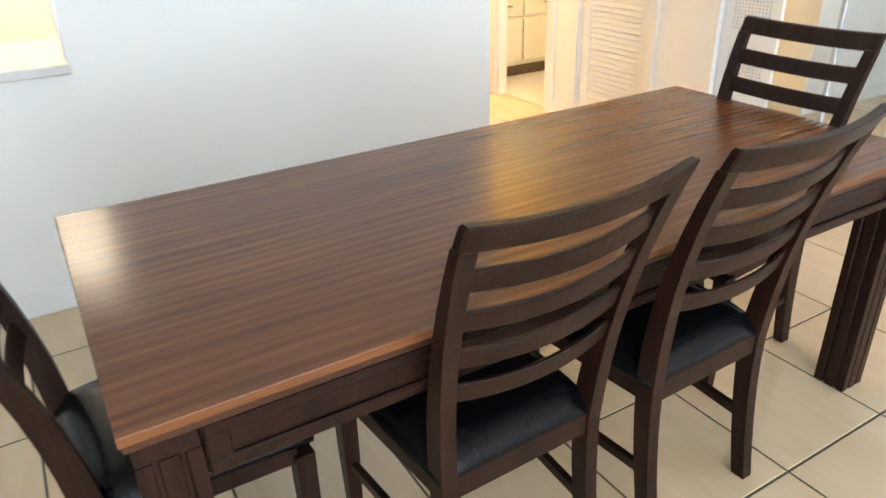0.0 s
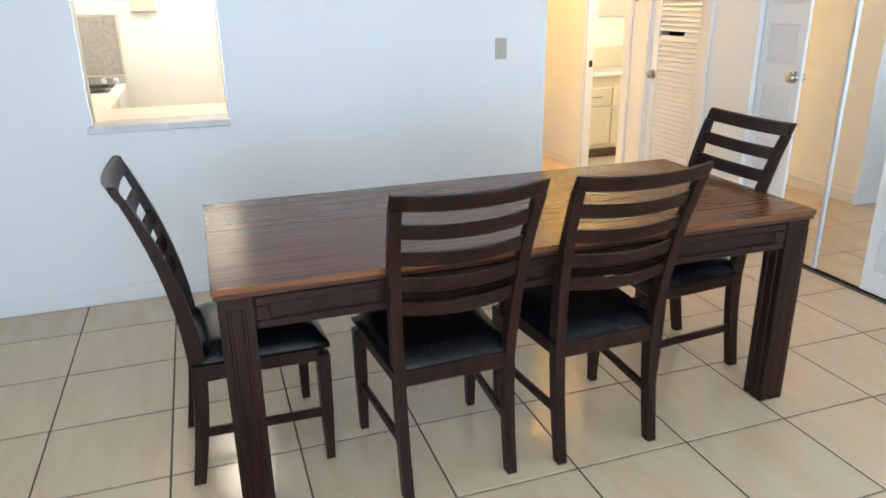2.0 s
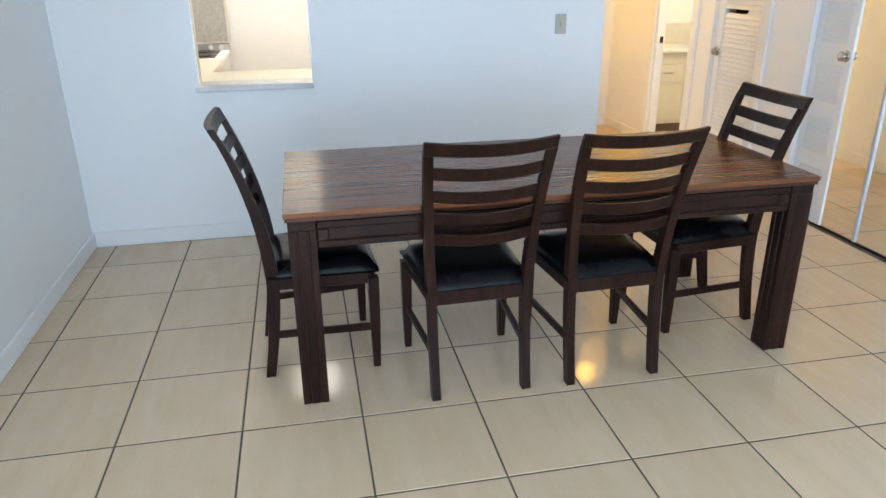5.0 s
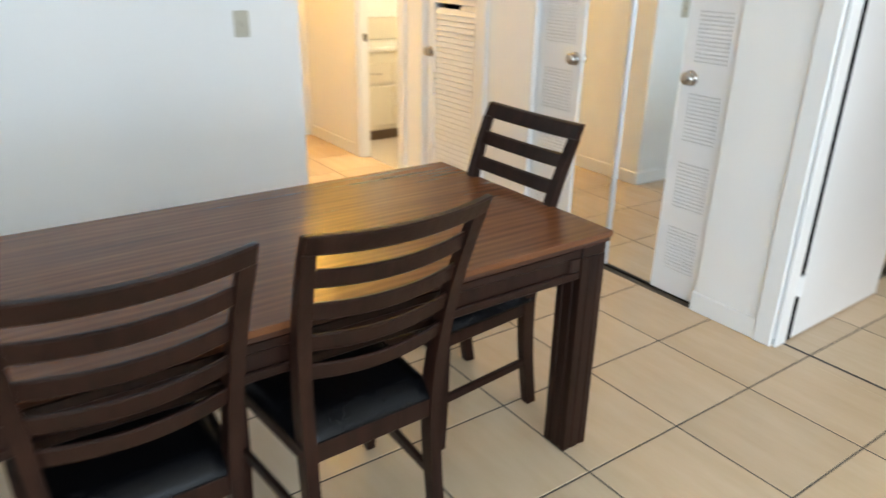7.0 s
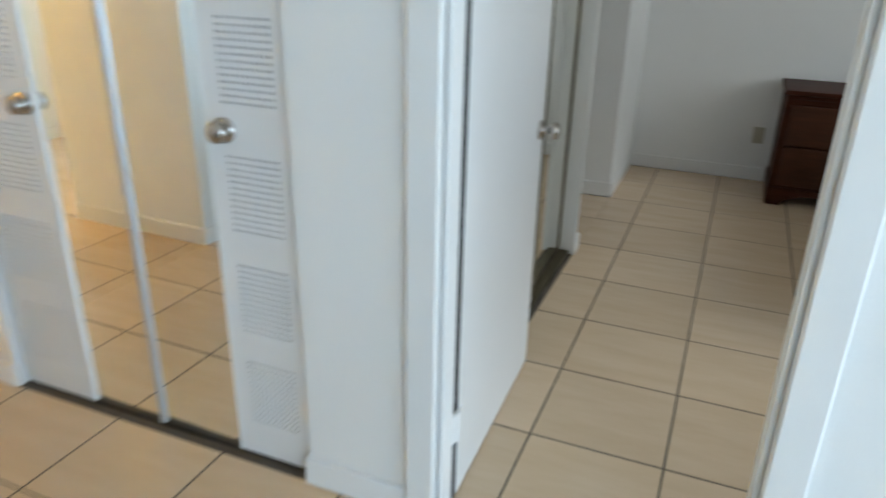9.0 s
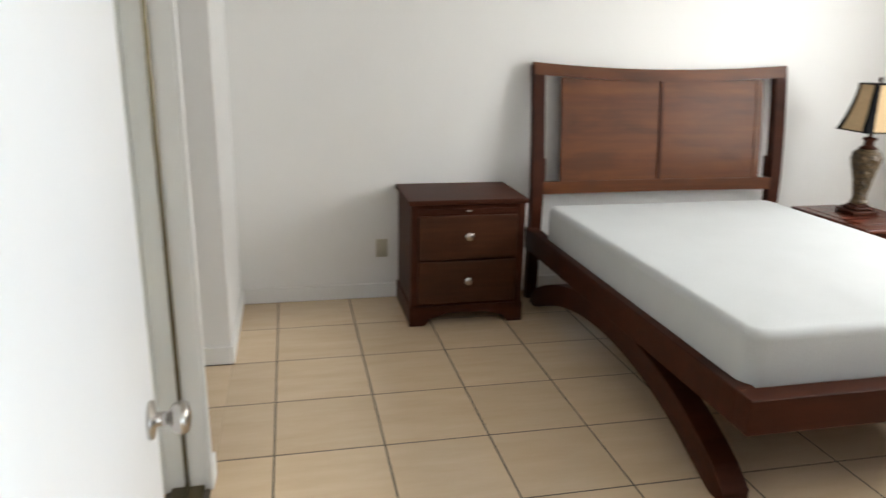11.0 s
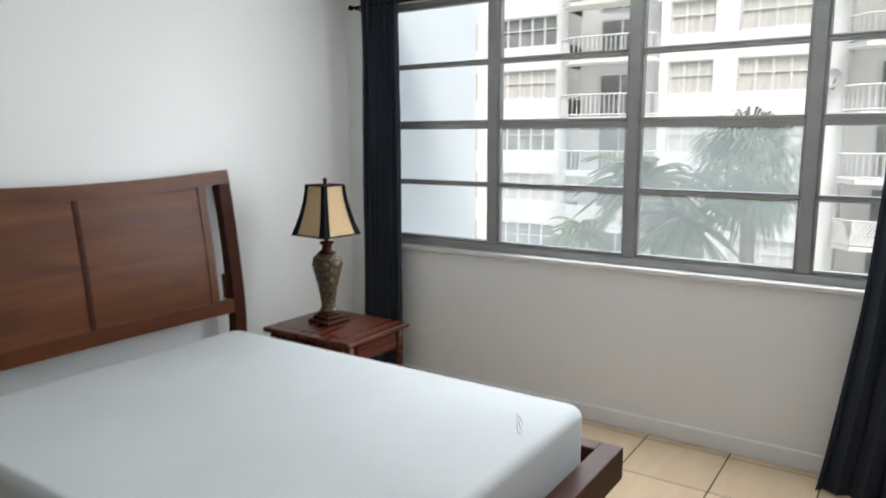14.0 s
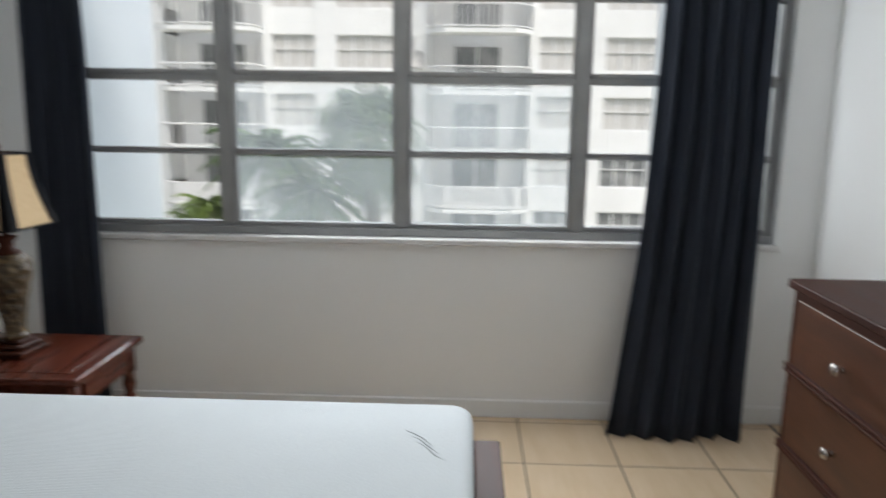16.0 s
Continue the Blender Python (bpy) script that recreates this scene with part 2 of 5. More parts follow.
GREYCAB = mat("grey speckled laminate", (0.36, 0.34, 0.31), 0.5, color2=(0.5, 0.475, 0.44), scale=42, detail=9)
STEEL = mat("stainless steel", (0.5, 0.5, 0.5), 0.3, 1.0)
STUCCO = mat("white stucco", (0.8, 0.8, 0.785), 0.85, color2=(0.88, 0.88, 0.865), scale=0.6, bump=0.2, bump_scale=20)
BLUESTUC = mat("pale blue stucco", (0.76, 0.8, 0.82), 0.85, color2=(0.79, 0.83, 0.85), scale=1.5, bump=0.3, bump_scale=50)
PIER = mat("grey facade paint", (0.5, 0.49, 0.47), 0.85)
FARGLASS = mat("dark far window glass", (0.12, 0.13, 0.135), 0.15, color2=(0.34, 0.34, 0.33), scale=0.8)
BLIND = mat("pale curtains behind glass", (0.5, 0.49, 0.46), 0.6, color2=(0.7, 0.68, 0.65), scale=2, stretch=(6, 1, 0.3))
WHITEM = mat("white painted metal", (0.75, 0.75, 0.74), 0.5)
GRASS = mat("lawn and paving", (0.2, 0.22, 0.13), 0.95, color2=(0.42, 0.41, 0.37), scale=0.12)
LEAF = mat("palm leaf", (0.045, 0.085, 0.022), 0.55, color2=(0.1, 0.155, 0.045), scale=3)
LEAFY = mat("young yellow-green palm leaf", (0.1, 0.16, 0.03), 0.5, color2=(0.19, 0.25, 0.06), scale=3)
BARK = mat("palm bark", (0.18, 0.14, 0.1), 0.9, color2=(0.28, 0.23, 0.17), scale=8, stretch=(1, 1, 6), bump=0.5, bump_scale=12)

# ---- builders ----
MW = {}


def thing(name, base, label="", category="", group="", kind="", turn=0):
    ob = new(name)
    ob.empty_display_size = 0.1
    ob.matrix_basis = pose(*base, 0, 0, turn)
    MW[ob.name] = ob.matrix_basis.copy()
    return tagged(ob, label, category, group, kind)


def part(name, bm, material, parent=None, label="", local=False, smooth=False):
    """Links a bmesh, in world metres unless local, as one mesh object under a thing or part."""
    me = bpy.data.meshes.new(name)
    if parent is not None and not local:
        bm.transform(MW[parent.name].inverted())
    if smooth:
        for f in bm.faces:
            f.smooth = True
    bm.to_mesh(me)
    bm.free()
    me.materials.append(material)
    ob = new(name, me)
    if parent is not None:
        ob.parent = parent
        MW[ob.name] = MW[parent.name]
    else:
        MW[ob.name] = Matrix()
    if label:
        ob["label"] = label
    return ob


def solid(name, bm, material, label, category="", group="", kind="", smooth=False):
    """A thing of one mesh, its origin at the middle of its foot."""
    xs = [v.co for v in bm.verts]
    base = Vector(((min(v.x for v in xs) + max(v.x for v in xs)) / 2, (min(v.y for v in xs) + max(v.y for v in xs)) / 2, min(v.z for v in xs)))
    bm.transform(Matrix.Translation(-base))
    ob = part(name, bm, material, smooth=smooth)
    ob.location = base
    MW[ob.name] = Matrix.Translation(base)
    return tagged(ob, label, category, group, kind)


def box(x0, x1, y0, y1, z0, z1, bev=0.003, into=None, seg=1):
    bm = bmesh.new()
    bmesh.ops.create_cube(bm, size=1, matrix=Matrix.LocRotScale(((x0 + x1) / 2, (y0 + y1) / 2, (z0 + z1) / 2), None,
                                                               (abs(x1 - x0), abs(y1 - y0), abs(z1 - z0))))
    if bev:
        bmesh.ops.bevel(bm, geom=bm.edges[:], offset=min(bev, 0.45 * min(abs(x1 - x0), abs(y1 - y0), abs(z1 - z0))), segments=seg, affect="EDGES", profile=0.5)
    return merge(into, bm)


def merge(into, bm):
    if into is None:
        return bm
    me = bpy.data.meshes.new("tmp")
    bm.to_mesh(me)
    bm.free()
    into.from_mesh(me)
    bpy.data.meshes.remove(me)
    return into


def prism(poly, axis, a, b, bev=0.0, into=None):
    """A flat outline (list of pairs) pushed from a to b along an axis; pairs are the other two axes in order."""
    bm = bmesh.new()

    def at(p, t):
        q = list(p)
        q.insert(axis, t)
        return q
    va = [bm.verts.new(at(p, a)) for p in poly]
    vb = [bm.verts.new(at(p, b)) for p in poly]
    bm.faces.new(va)
    bm.faces.new(vb[::-1])
    for i in range(len(poly)):
        j = (i + 1) % len(poly)
        bm.faces.new((va[j], va[i], vb[i], vb[j]))
    bmesh.ops.recalc_face_normals(bm, faces=bm.faces[:])
    if bev:
        bmesh.ops.bevel(bm, geom=[e for e in bm.edges if e.calc_face_angle(0) > 0.6], offset=bev, segments=1, affect="EDGES")
    return merge(into, bm)


def lathe(profile, x, y, z=0.0, n=20, into=None):
    """A turned shape: pairs of radius and height about an upright axis."""
    bm = bmesh.new()
    rings = []
    for r, h in profile:
        rings.append([bm.verts.new((x + max(r, 1e-4) * math.cos(2 * math.pi * i / n), y + max(r, 1e-4) * math.sin(2 * math.pi * i / n), z + h)) for i in range(n)])
    for a, b in zip(rings, rings[1:]):
        for i in range(n):
            bm.faces.new((a[i], a[(i + 1) % n], b[(i + 1) % n], b[i]))
    bm.faces.new(rings[0][::-1])
    bm.faces.new(rings[-1])
    return merge(into, bm)


def tube(points, r, n=8, into=None, squash=1.0):
    """A rod swept along points; r may be a list."""
    bm = bmesh.new()
    pts = [Vector(p) for p in points]
    rs = r if isinstance(r, list) else [r] * len(pts)
    rings = []
    for i, p in enumerate(pts):
        d = (pts[min(i + 1, len(pts) - 1)] - pts[max(i - 1, 0)]).normalized()
        side = d.cross(Vector((0, 0, 1)))
        side = side.normalized() if side.length > 0.05 else Vector((1, 0, 0))
        up = side.cross(d).normalized()
        rings.append([bm.verts.new(p + rs[i] * (side * math.cos(2 * math.pi * k / n) + up * squash * math.sin(2 * math.pi * k / n))) for k in range(n)])
    for a, b in zip(rings, rings[1:]):
        for k in range(n):
            bm.faces.new((a[k], a[(k + 1) % n], b[(k + 1) % n], b[k]))
    bm.faces.new(rings[0][::-1])
    bm.faces.new(rings[-1])
    bmesh.ops.recalc_face_normals(bm, faces=bm.faces[:])
    return merge(into, bm)


def sweep_rect(points, sizes, into=None):
    """A four-sided bar along points; sizes are pairs: half width along x, half depth along y of its level section."""
    bm = bmesh.new()
    rings = []
    for p, (a, b) in zip(points, sizes):
        rings.append([bm.verts.new((p[0] + sx * a, p[1] + sy * b, p[2])) for sx, sy in ((-1, -1), (1, -1), (1, 1), (-1, 1))])
    for q, r in zip(rings, rings[1:]):
        for k in range(4):
            bm.faces.new((q[k], q[(k + 1) % 4], r[(k + 1) % 4], r[k]))
    bm.faces.new(rings[0][::-1])
    bm.faces.new(rings[-1])
    bmesh.ops.bevel(bm, geom=[e for e in bm.edges if e.calc_face_angle(0) > 0.8], offset=0.004, segments=1, affect="EDGES")
    return merge(into, bm)


def structure(name, bm, material, label):
    return tagged(part(name, bm, material), label, kind="structure")

# ---- structure ----
H = 2.53
NORTH, EAST, SOUTH = 1.45, 7.46, -3.11      # bedroom wall faces
BACK, WEST = 3.28, -0.80                    # dining room wall faces
CW, BW = 3.545, 3.62                        # two faces of the wall between the rooms

# the wide opening is out of view, guessed to hold the added side lamp
bm = box(WEST - 0.12, WEST, -1.3, 6.0, -0.1, H, 0)
box(WEST - 0.12, WEST, -6.25, -4.5, -0.1, H, 0, bm)
box(WEST - 0.12, WEST, -4.5, -1.3, -0.1, 0.25, 0, bm)
box(WEST - 0.12, WEST, -4.5, -1.3, 2.2, H, 0, bm)
structure("wall_west", bm, WALL, "plain off-white painted wall with a guessed, unseen window opening")

bm = box(WEST, -0.085, BACK, BACK + 0.12, -0.1, H, 0)
box(-0.085, 0.555, BACK, BACK + 0.12, -0.1, 0.885, 0, bm)
box(-0.085, 0.555, BACK, BACK + 0.12, 1.495, H, 0, bm)
box(0.555, 2.33, BACK, BACK + 0.12, -0.1, H, 0, bm)
structure("wall_back", bm, WALL, "painted dining wall with a kitchen pass-through opening")
bm = box(2.21, 2.33, BACK + 0.12, 4.2, -0.1, H, 0)
box(2.21, 2.33, 4.2, 5.0, 2.06, H, 0, bm)
box(2.21, 2.33, 5.0, 5.86, -0.1, H, 0, bm)
structure("wall_hall", bm, WALL, "painted wall of the entrance hall with a kitchen doorway")
bm = box(WEST, 2.42, 5.86, 5.98, -0.1, H, 0)
box(3.27, 4.62, 5.86, 5.98, -0.1, H, 0, bm)
box(2.42, 3.27, 5.86, 5.98, 2.06, H, 0, bm)
structure("wall_entrance", bm, WALL, "end wall of the hall with the entrance door")

bm = box(CW, BW, 4.94, 5.86, -0.1, H, 0)
box(CW, BW, 4.35, 4.94, 2.06, H, 0, bm)
box(CW, BW, 4.03, 4.35, -0.1, H, 0, bm)
box(CW, BW, 3.43, 4.03, 2.06, H, 0, bm)
box(CW, BW, 2.98, 3.43, -0.1, H, 0, bm)
box(CW, BW, 1.765, 2.98, 2.04, H, 0, bm)
box(CW, BW, 1.40, 1.765, -0.1, H, 0, bm)
box(CW, BW, 0.60, 1.40, 2.06, H, 0, bm)
box(CW, BW, -2.2, 0.60, -0.1, H, 0, bm)
box(3.48, CW, -2.2, -2.125, -0.1, H, 0, bm)
box(3.405, 3.48, -6.25, -2.125, -0.1, H, 0, bm)
structure("wall_closets", bm, WALL, "painted wall with closets and the bedroom doorway")
bm = box(4.14, 4.2, 1.57, 4.15, -0.1, H, 0)
box(BW, 4.14, 3.05, 3.11, -0.1, H, 0, bm)
structure("wall_closet_inside", bm, WALL, "plain inner walls of the closets")

bm = box(4.5, 4.62, 4.21, 5.86, -0.1, H, 0)
box(BW, 4.62, 4.15, 4.21, -0.1, H, 0, bm)
structure("wall_bathroom", bm, WALL, "pale bathroom walls")

bm = box(BW, 4.25, NORTH, NORTH + 0.12, -0.1, H, 0)
box(4.25, 5.58, NORTH, NORTH + 0.12, 2.06, H, 0, bm)
box(5.58, 5.65, NORTH, 2.2, -0.1, H, 0, bm)
box(5.65, 6.62, NORTH, NORTH + 0.12, 2.2, H, 0, bm)
box(6.62, EAST, NORTH, 2.2, -0.1, H, 0, bm)
box(4.2, EAST, 2.2, 2.3, -0.1, H, 0, bm)
structure("wall_north", bm, WALL, "white bedroom wall with mirrored closet and a recess")
bm = box(EAST, EAST + 0.12, -3.25, 2.3, -0.1, H, 0)
structure("wall_east", bm, WALL, "white bedroom wall behind the bed")
bm = box(3.48, 3.68, SOUTH - 0.16, SOUTH, -0.1, H, 0)
box(7.22, EAST, SOUTH - 0.16, SOUTH, -0.1, H, 0, bm)
box(3.68, 7.22, SOUTH - 0.16, SOUTH, -0.1, 0.915, 0, bm)
box(3.68, 7.22, SOUTH - 0.16, SOUTH, 2.455, H, 0, bm)
structure("wall_south", bm, WALL, "painted bedroom wall under a wide window")
# unseen wall, its balcony opening assumed for the added rear lamp
bm = box(WEST, -0.05, -6.14, -6.0, -0.1, H, 0)
box(3.05, CW, -6.14, -6.0, -0.1, H, 0, bm)
box(-0.05, 3.05, -6.14, -6.0, 2.15, H, 0, bm)
structure("wall_living_room", bm, WALL, "unseen plain white living room wall with a guessed balcony opening")
bm = box(WEST - 0.12, EAST + 0.12, -3.27, 6.0, H, H + 0.15, 0)
box(WEST - 0.12, 3.48, -6.2, -3.27, H, H + 0.15, 0, bm)
structure("ceiling", bm, CEIL, "white textured ceiling")
fl = box(WEST - 0.1, EAST + 0.1, -3.26, 5.98, -0.1, -0.0015, 0)
box(WEST - 0.1, CW, -6.1, -3.26, -0.1, -0.0015, 0, fl)
FLOOR = structure("floor", fl, GROUT, "glossy beige square floor tiles with dark grout")
MW[FLOOR.name] = Matrix()


def baseboard(runs, h=0.095):
    bm = bmesh.new()
    for x0, x1, y0, y1 in runs:
        box(x0, x1, y0, y1, 0.0, h, 0.005, bm)
    return tagged(part("baseboard", bm, TRIM), "white painted baseboard", kind="structure")


d = 0.014
baseboard([(WEST + d, 2.33 + d, BACK - d, BACK)])
baseboard([(WEST, WEST + d, -6.0, BACK)])
baseboard([(2.33, 2.33 + d, BACK, 4.2), (2.33, 2.33 + d, 5.0, 5.86)])
baseboard([(0.6, 2.21, 5.86 - d, 5.86)])
baseboard([(CW - d, CW, 5.03, 5.86)])
baseboard([(CW - d, CW, 4.09, 4.27), (CW - d, CW, 2.98, 3.37), (CW - d, CW, 1.445, 1.765 + d), (CW, CW + 0.03, 1.765, 1.765 + d)])
baseboard([(CW - d, CW, -2.12, 0.51)])
baseboard([(EAST - d, EAST, SOUTH, NORTH)])
baseboard([(6.62 - d, EAST - d, NORTH - d, NORTH), (6.62 - d, 6.62, NORTH, 2.2), (5.59, 5.65 + d, NORTH - d, NORTH)])
baseboard([(3.48, EAST - d, SOUTH, SOUTH + d)])
baseboard([(BW, BW + d, -2.2, 0.53)])
baseboard([(3.48, 3.48 + d, SOUTH + d, -2.2)])


def casing(y0, y1, h, x=CW, side=-1, w=0.075, jamb=True):
    """White door trim round an opening in a wall that runs along y."""
    bm = bmesh.new()
    a, b = sorted((x, x + side * 0.022))
    box(a, b, y0 - w, y0, 0, h + w, 0.006, bm)
    box(a, b, y1, y1 + w, 0, h + w, 0.006, bm)
    box(a, b, y0, y1, h, h + w, 0.006, bm)
    if jamb:
        box(CW, BW, y0, y0 + 0.015, 0, h, 0.002, bm)
        box(CW, BW, y1 - 0.015, y1, 0, h, 0.002, bm)
        box(CW, BW, y0 + 0.015, y1 - 0.015, h - 0.015, h, 0.002, bm)
    return tagged(part("trim", bm, TRIM), "white painted door casing", kind="structure")


casing(4.35, 4.94, 2.06, w=0.09)
casing(3.43, 4.03, 2.06, w=0.06)
casing(0.60, 1.365, 2.06, w=0.085)
casing(0.60, 1.365, 2.06, x=BW, side=1, w=0.06, jamb=False)

# bathroom doorway strike plate
solid("strike_plate", box(BW - 0.045, BW - 0.015, 4.921, 4.925, 0.9, 0.955, 0.0005), BRONZE, "small dark metal strike plate on the bathroom door jamb", "strike plate")


def knob(x, y, z, out, r=0.03, parent=None, material=CHROME, rosette=0.034):
    """A round knob on a rosette, standing out along (dx, dy)."""
    dx, dy = out
    q = Vector((0, 0, 1)).rotation_difference(Vector((dx, dy, 0))).to_matrix().to_4x4()
    bm = lathe([(rosette, 0), (rosette, 0.005), (rosette * 0.6, 0.01), (r * 0.36, 0.012), (r * 0.36, 0.016), (r * 0.8, 0.02), (r, 0.028), (r * 0.96, 0.036), (r * 0.7, 0.042), (r * 0.2, 0.044)], 0, 0, 0, 20)
    bm.transform(Matrix.Translation((x, y, z)) @ q)
    return part("knob", bm, material, parent, "satin nickel knob", smooth=True)


# entrance door with its hinges and chain
d1 = thing("door_1", (2.845, 5.86, 0), "white flush entrance door, closed", "door", kind="structure")
part("leaf", box(2.425, 3.265, 5.875, 5.92, 0.008, 2.05), DOORW, d1)
for z in (0.25, 1.05, 1.8):
    part("hinge", box(3.255, 3.27, 5.866, 5.876, z, z + 0.1, 0.001), BRASS, d1)
bm = box(3.27, 3.34, 5.845, 5.86, 0, 2.13, 0.005)
box(2.35, 2.42, 5.845, 5.86, 0, 2.13, 0.005, bm)
box(2.42, 3.27, 5.845, 5.86, 2.06, 2.13, 0.005, bm)
part("casing", bm, TRIM, d1)
part("door_chain", tube([(3.13, 5.868, 1.47), (3.18, 5.855, 1.45), (3.24, 5.853, 1.455), (3.3, 5.846, 1.47)], 0.004, 6), BRASS, d1, "thin brass door chain")

# louvred hall closet door
ld = thing("louver_door", (CW + 0.02, 3.73, 0), "white louvred closet door with a missing slat", "door", kind="structure")
X0, X1 = CW + 0.006, CW + 0.038
for name, y0, y1, z0, z1 in (("stile", 3.448, 3.512, 0.012, 2.04), ("stile", 3.942, 4.012, 0.012, 2.04), ("rail", 3.512, 3.942, 0.012, 0.2), ("rail", 3.512, 3.942, 1.93, 2.04)):
    part(name, box(X0, X1, y0, y1, z0, z1, 0.004), DOORW, ld)
slat_mesh = None
for i in range(52):
    z = 0.22 + i * 0.0333
    if i == 30:
        s = box(-0.0035, 0.0035, -0.215, -0.05, -0.021, 0.021, 0.002)
        s.transform(Matrix.Rotation(radians(33), 4, "Y"))
        part("broken_slat", s, DOORW, ld, "short rest of the broken slat", local=True).location = (0.002, -0.003, z)
        continue
    if slat_mesh is None:
        s = box(-0.0035, 0.0035, -0.215, 0.215, -0.021, 0.021, 0.002)
        s.transform(Matrix.Rotation(radians(33), 4, "Y"))
        ob = part("slat", s, DOORW, ld, local=True)
        slat_mesh = ob.data
    else:
        ob = new("slat", slat_mesh)
        ob.parent = ld
    ob.location = (0.002, -0.003, z)
part("backing", box(X1 + 0.012, X1 + 0.018, 3.45, 4.01, 0.02, 1.14, 0), DOORW, ld)
part("backing", box(X1 + 0.012, X1 + 0.018, 3.45, 4.01, 1.3, 2.04, 0), DOORW, ld)
# black sheet added as the closet's darkness behind the broken slat
part("slot_shadow", box(X1 + 0.1, X1 + 0.14, 3.45, 4.01, 1.08, 1.36, 0), BLACK, ld)
knob(X0, 3.975, 0.93, (-1, 0), 0.028, ld)

# bifold closet: perforated end panels, mirrored middle panels
bf = thing("bifold_closet_doors", (CW + 0.03, 2.37, 0), "white bifold closet doors with perforated panels and mirrors", "closet door", kind="structure")


def perforated(y0, y1, z0, z1, x0, x1, blocks):
    """A door panel whose blocks of small square holes are sunk into its face."""
    bm = bmesh.new()
    ny, nz, dep = 11, 13, 0.007
    ya, yb = y0 + 0.045, y1 - 0.045

    def quad(*p):
        bm.faces.new([bm.verts.new(q) for q in p])

    def face(a, b, c, e):
        quad((x0, a, c), (x0, a, e), (x0, b, e), (x0, b, c))
    face(y0, ya, z0, z1)
    face(yb, y1, z0, z1)
    zs = [z0] + [q for blk in blocks for q in blk] + [z1]
    for i in range(0, len(zs), 2):
        face(ya, yb, zs[i], zs[i + 1])
    for c, e in blocks:
        sy, sz = (yb - ya) / (2 * ny + 1), (e - c) / (2 * nz + 1)
        for i in range(2 * ny + 1):
            for j in range(2 * nz + 1):
                a, f = ya + i * sy, c + j * sz
                if (i % 2 and j % 2):
                    b, g = a + sy, f + sz
                    xx = x0 + dep
                    quad((x0, a, f), (x0, a, g), (xx, a, g), (xx, a, f))
                    quad((x0, b, g), (x0, b, f), (xx, b, f), (xx, b, g))
                    quad((x0, a, g), (x0, b, g), (xx, b, g), (xx, a, g))
                    quad((x0, b, f), (x0, a, f), (xx, a, f), (xx, b, f))
                else:
                    face(a, a + sy, f, f + sz)
    for p in (((x0, y0), (x1, y0)), ((x1, y0), (x1, y1)), ((x1, y1), (x0, y1))):
        (xa, ya2), (xb, yb2) = p
        quad((xa, ya2, z0), (xb, yb2, z0), (xb, yb2, z1), (xa, ya2, z1))
    quad((x0, y0, z1), (x1, y0, z1), (x1, y1, z1), (x0, y1, z1))
    quad((x0, y0, z0), (x0, y1, z0), (x1, y1, z0), (x1, y0, z0))
    bmesh.ops.recalc_face_normals(bm, faces=bm.faces[:])
    return bm


BLK = [(0.125, 0.355), (0.435, 0.665), (0.745, 0.975), (1.09, 1.32), (1.41, 1.64), (1.73, 1.94)]
XB0, XB1 = CW + 0.032, CW + 0.06
for y0, y1, ky, flip in ((1.772, 2.036, 1.985, 0), (2.652, 2.972, 2.695, 0)):
    p = part("perforated_panel", perforated(y0, y1, 0.012, 2.03, XB0, XB1, BLK), DOORW, bf, "white panel with blocks of small square holes")
    # added sheet, coloured as the dim closet behind the perforations
    part("hole_shadow", box(XB0 + 0.0075, XB0 + 0.0115, y0 + 0.03, y1 - 0.03, 0.1, 2.0, 0), HOLE_SHADOW, p)
    knob(XB0, ky, 1.03, (-1, 0), 0.029, p)
for y0, y1 in ((2.04, 2.343), (2.365, 2.648)):
    p = part("mirror_panel", box(0.0, 0.018, y0 - y1, 0, 0.012, 2.03, 0.0), MIRROR, bf, "mirrored bifold panel", local=True)
    p.matrix_basis = Matrix.Translation((XB0 + 0.007 - CW - 0.03, y1 - 2.37, 0)) @ Matrix.Rotation(radians(-0.7), 4, "Z")
bm = box(XB0 - 0.003, XB1, 2.342, 2.366, 0.012, 2.03, 0.003)
part("mirror_stile", bm, SATIN, bf, "satin metal stile")
part("mirror_edge", box(XB0 - 0.002, XB1, 2.034, 2.042, 0.012, 2.03, 0.001), TRIM, bf)
part("mirror_edge", box(XB0 - 0.002, XB1, 2.646, 2.655, 0.012, 2.03, 0.001), TRIM, bf)
part("floor_track", box(CW + 0.034, CW + 0.062, 1.77, 2.975, 0.0, 0.01, 0.001), BRONZE, bf, "worn dark metal floor track")
part("edge_strip", box(CW - 0.004, CW + 0.03, 2.974, 2.99, 0.0, 2.04, 0.002), TRIM, bf)

# open bedroom door
bd = thing("door_2", (3.662, 1.352, 0), "white flush bedroom door standing open", "door", kind="structure", turn=1.5)
part("leaf", box(-0.004, 0.79, 0.0, 0.035, 0.008, 2.04, 0.003), DOORW, bd, local=True)
# black strip in place of the unlit gap between leaf and jamb
part("hinge_gap_shadow", box(-0.036, -0.004, 0.001, 0.03, 0.008, 2.04, 0.0), BLACK, bd, "black strip painted as shade in the hinge gap", local=True)
for z in (0.22, 1.78):
    bm = box(-0.046, 0.02, -0.006, 0.009, z, z + 0.09, 0.002)
    tube([(-0.02, -0.006, z - 0.004), (-0.02, -0.006, z + 0.094)], 0.006, 8, bm)
    part("hinge", bm, TRIM, bd, "painted hinge", local=True)
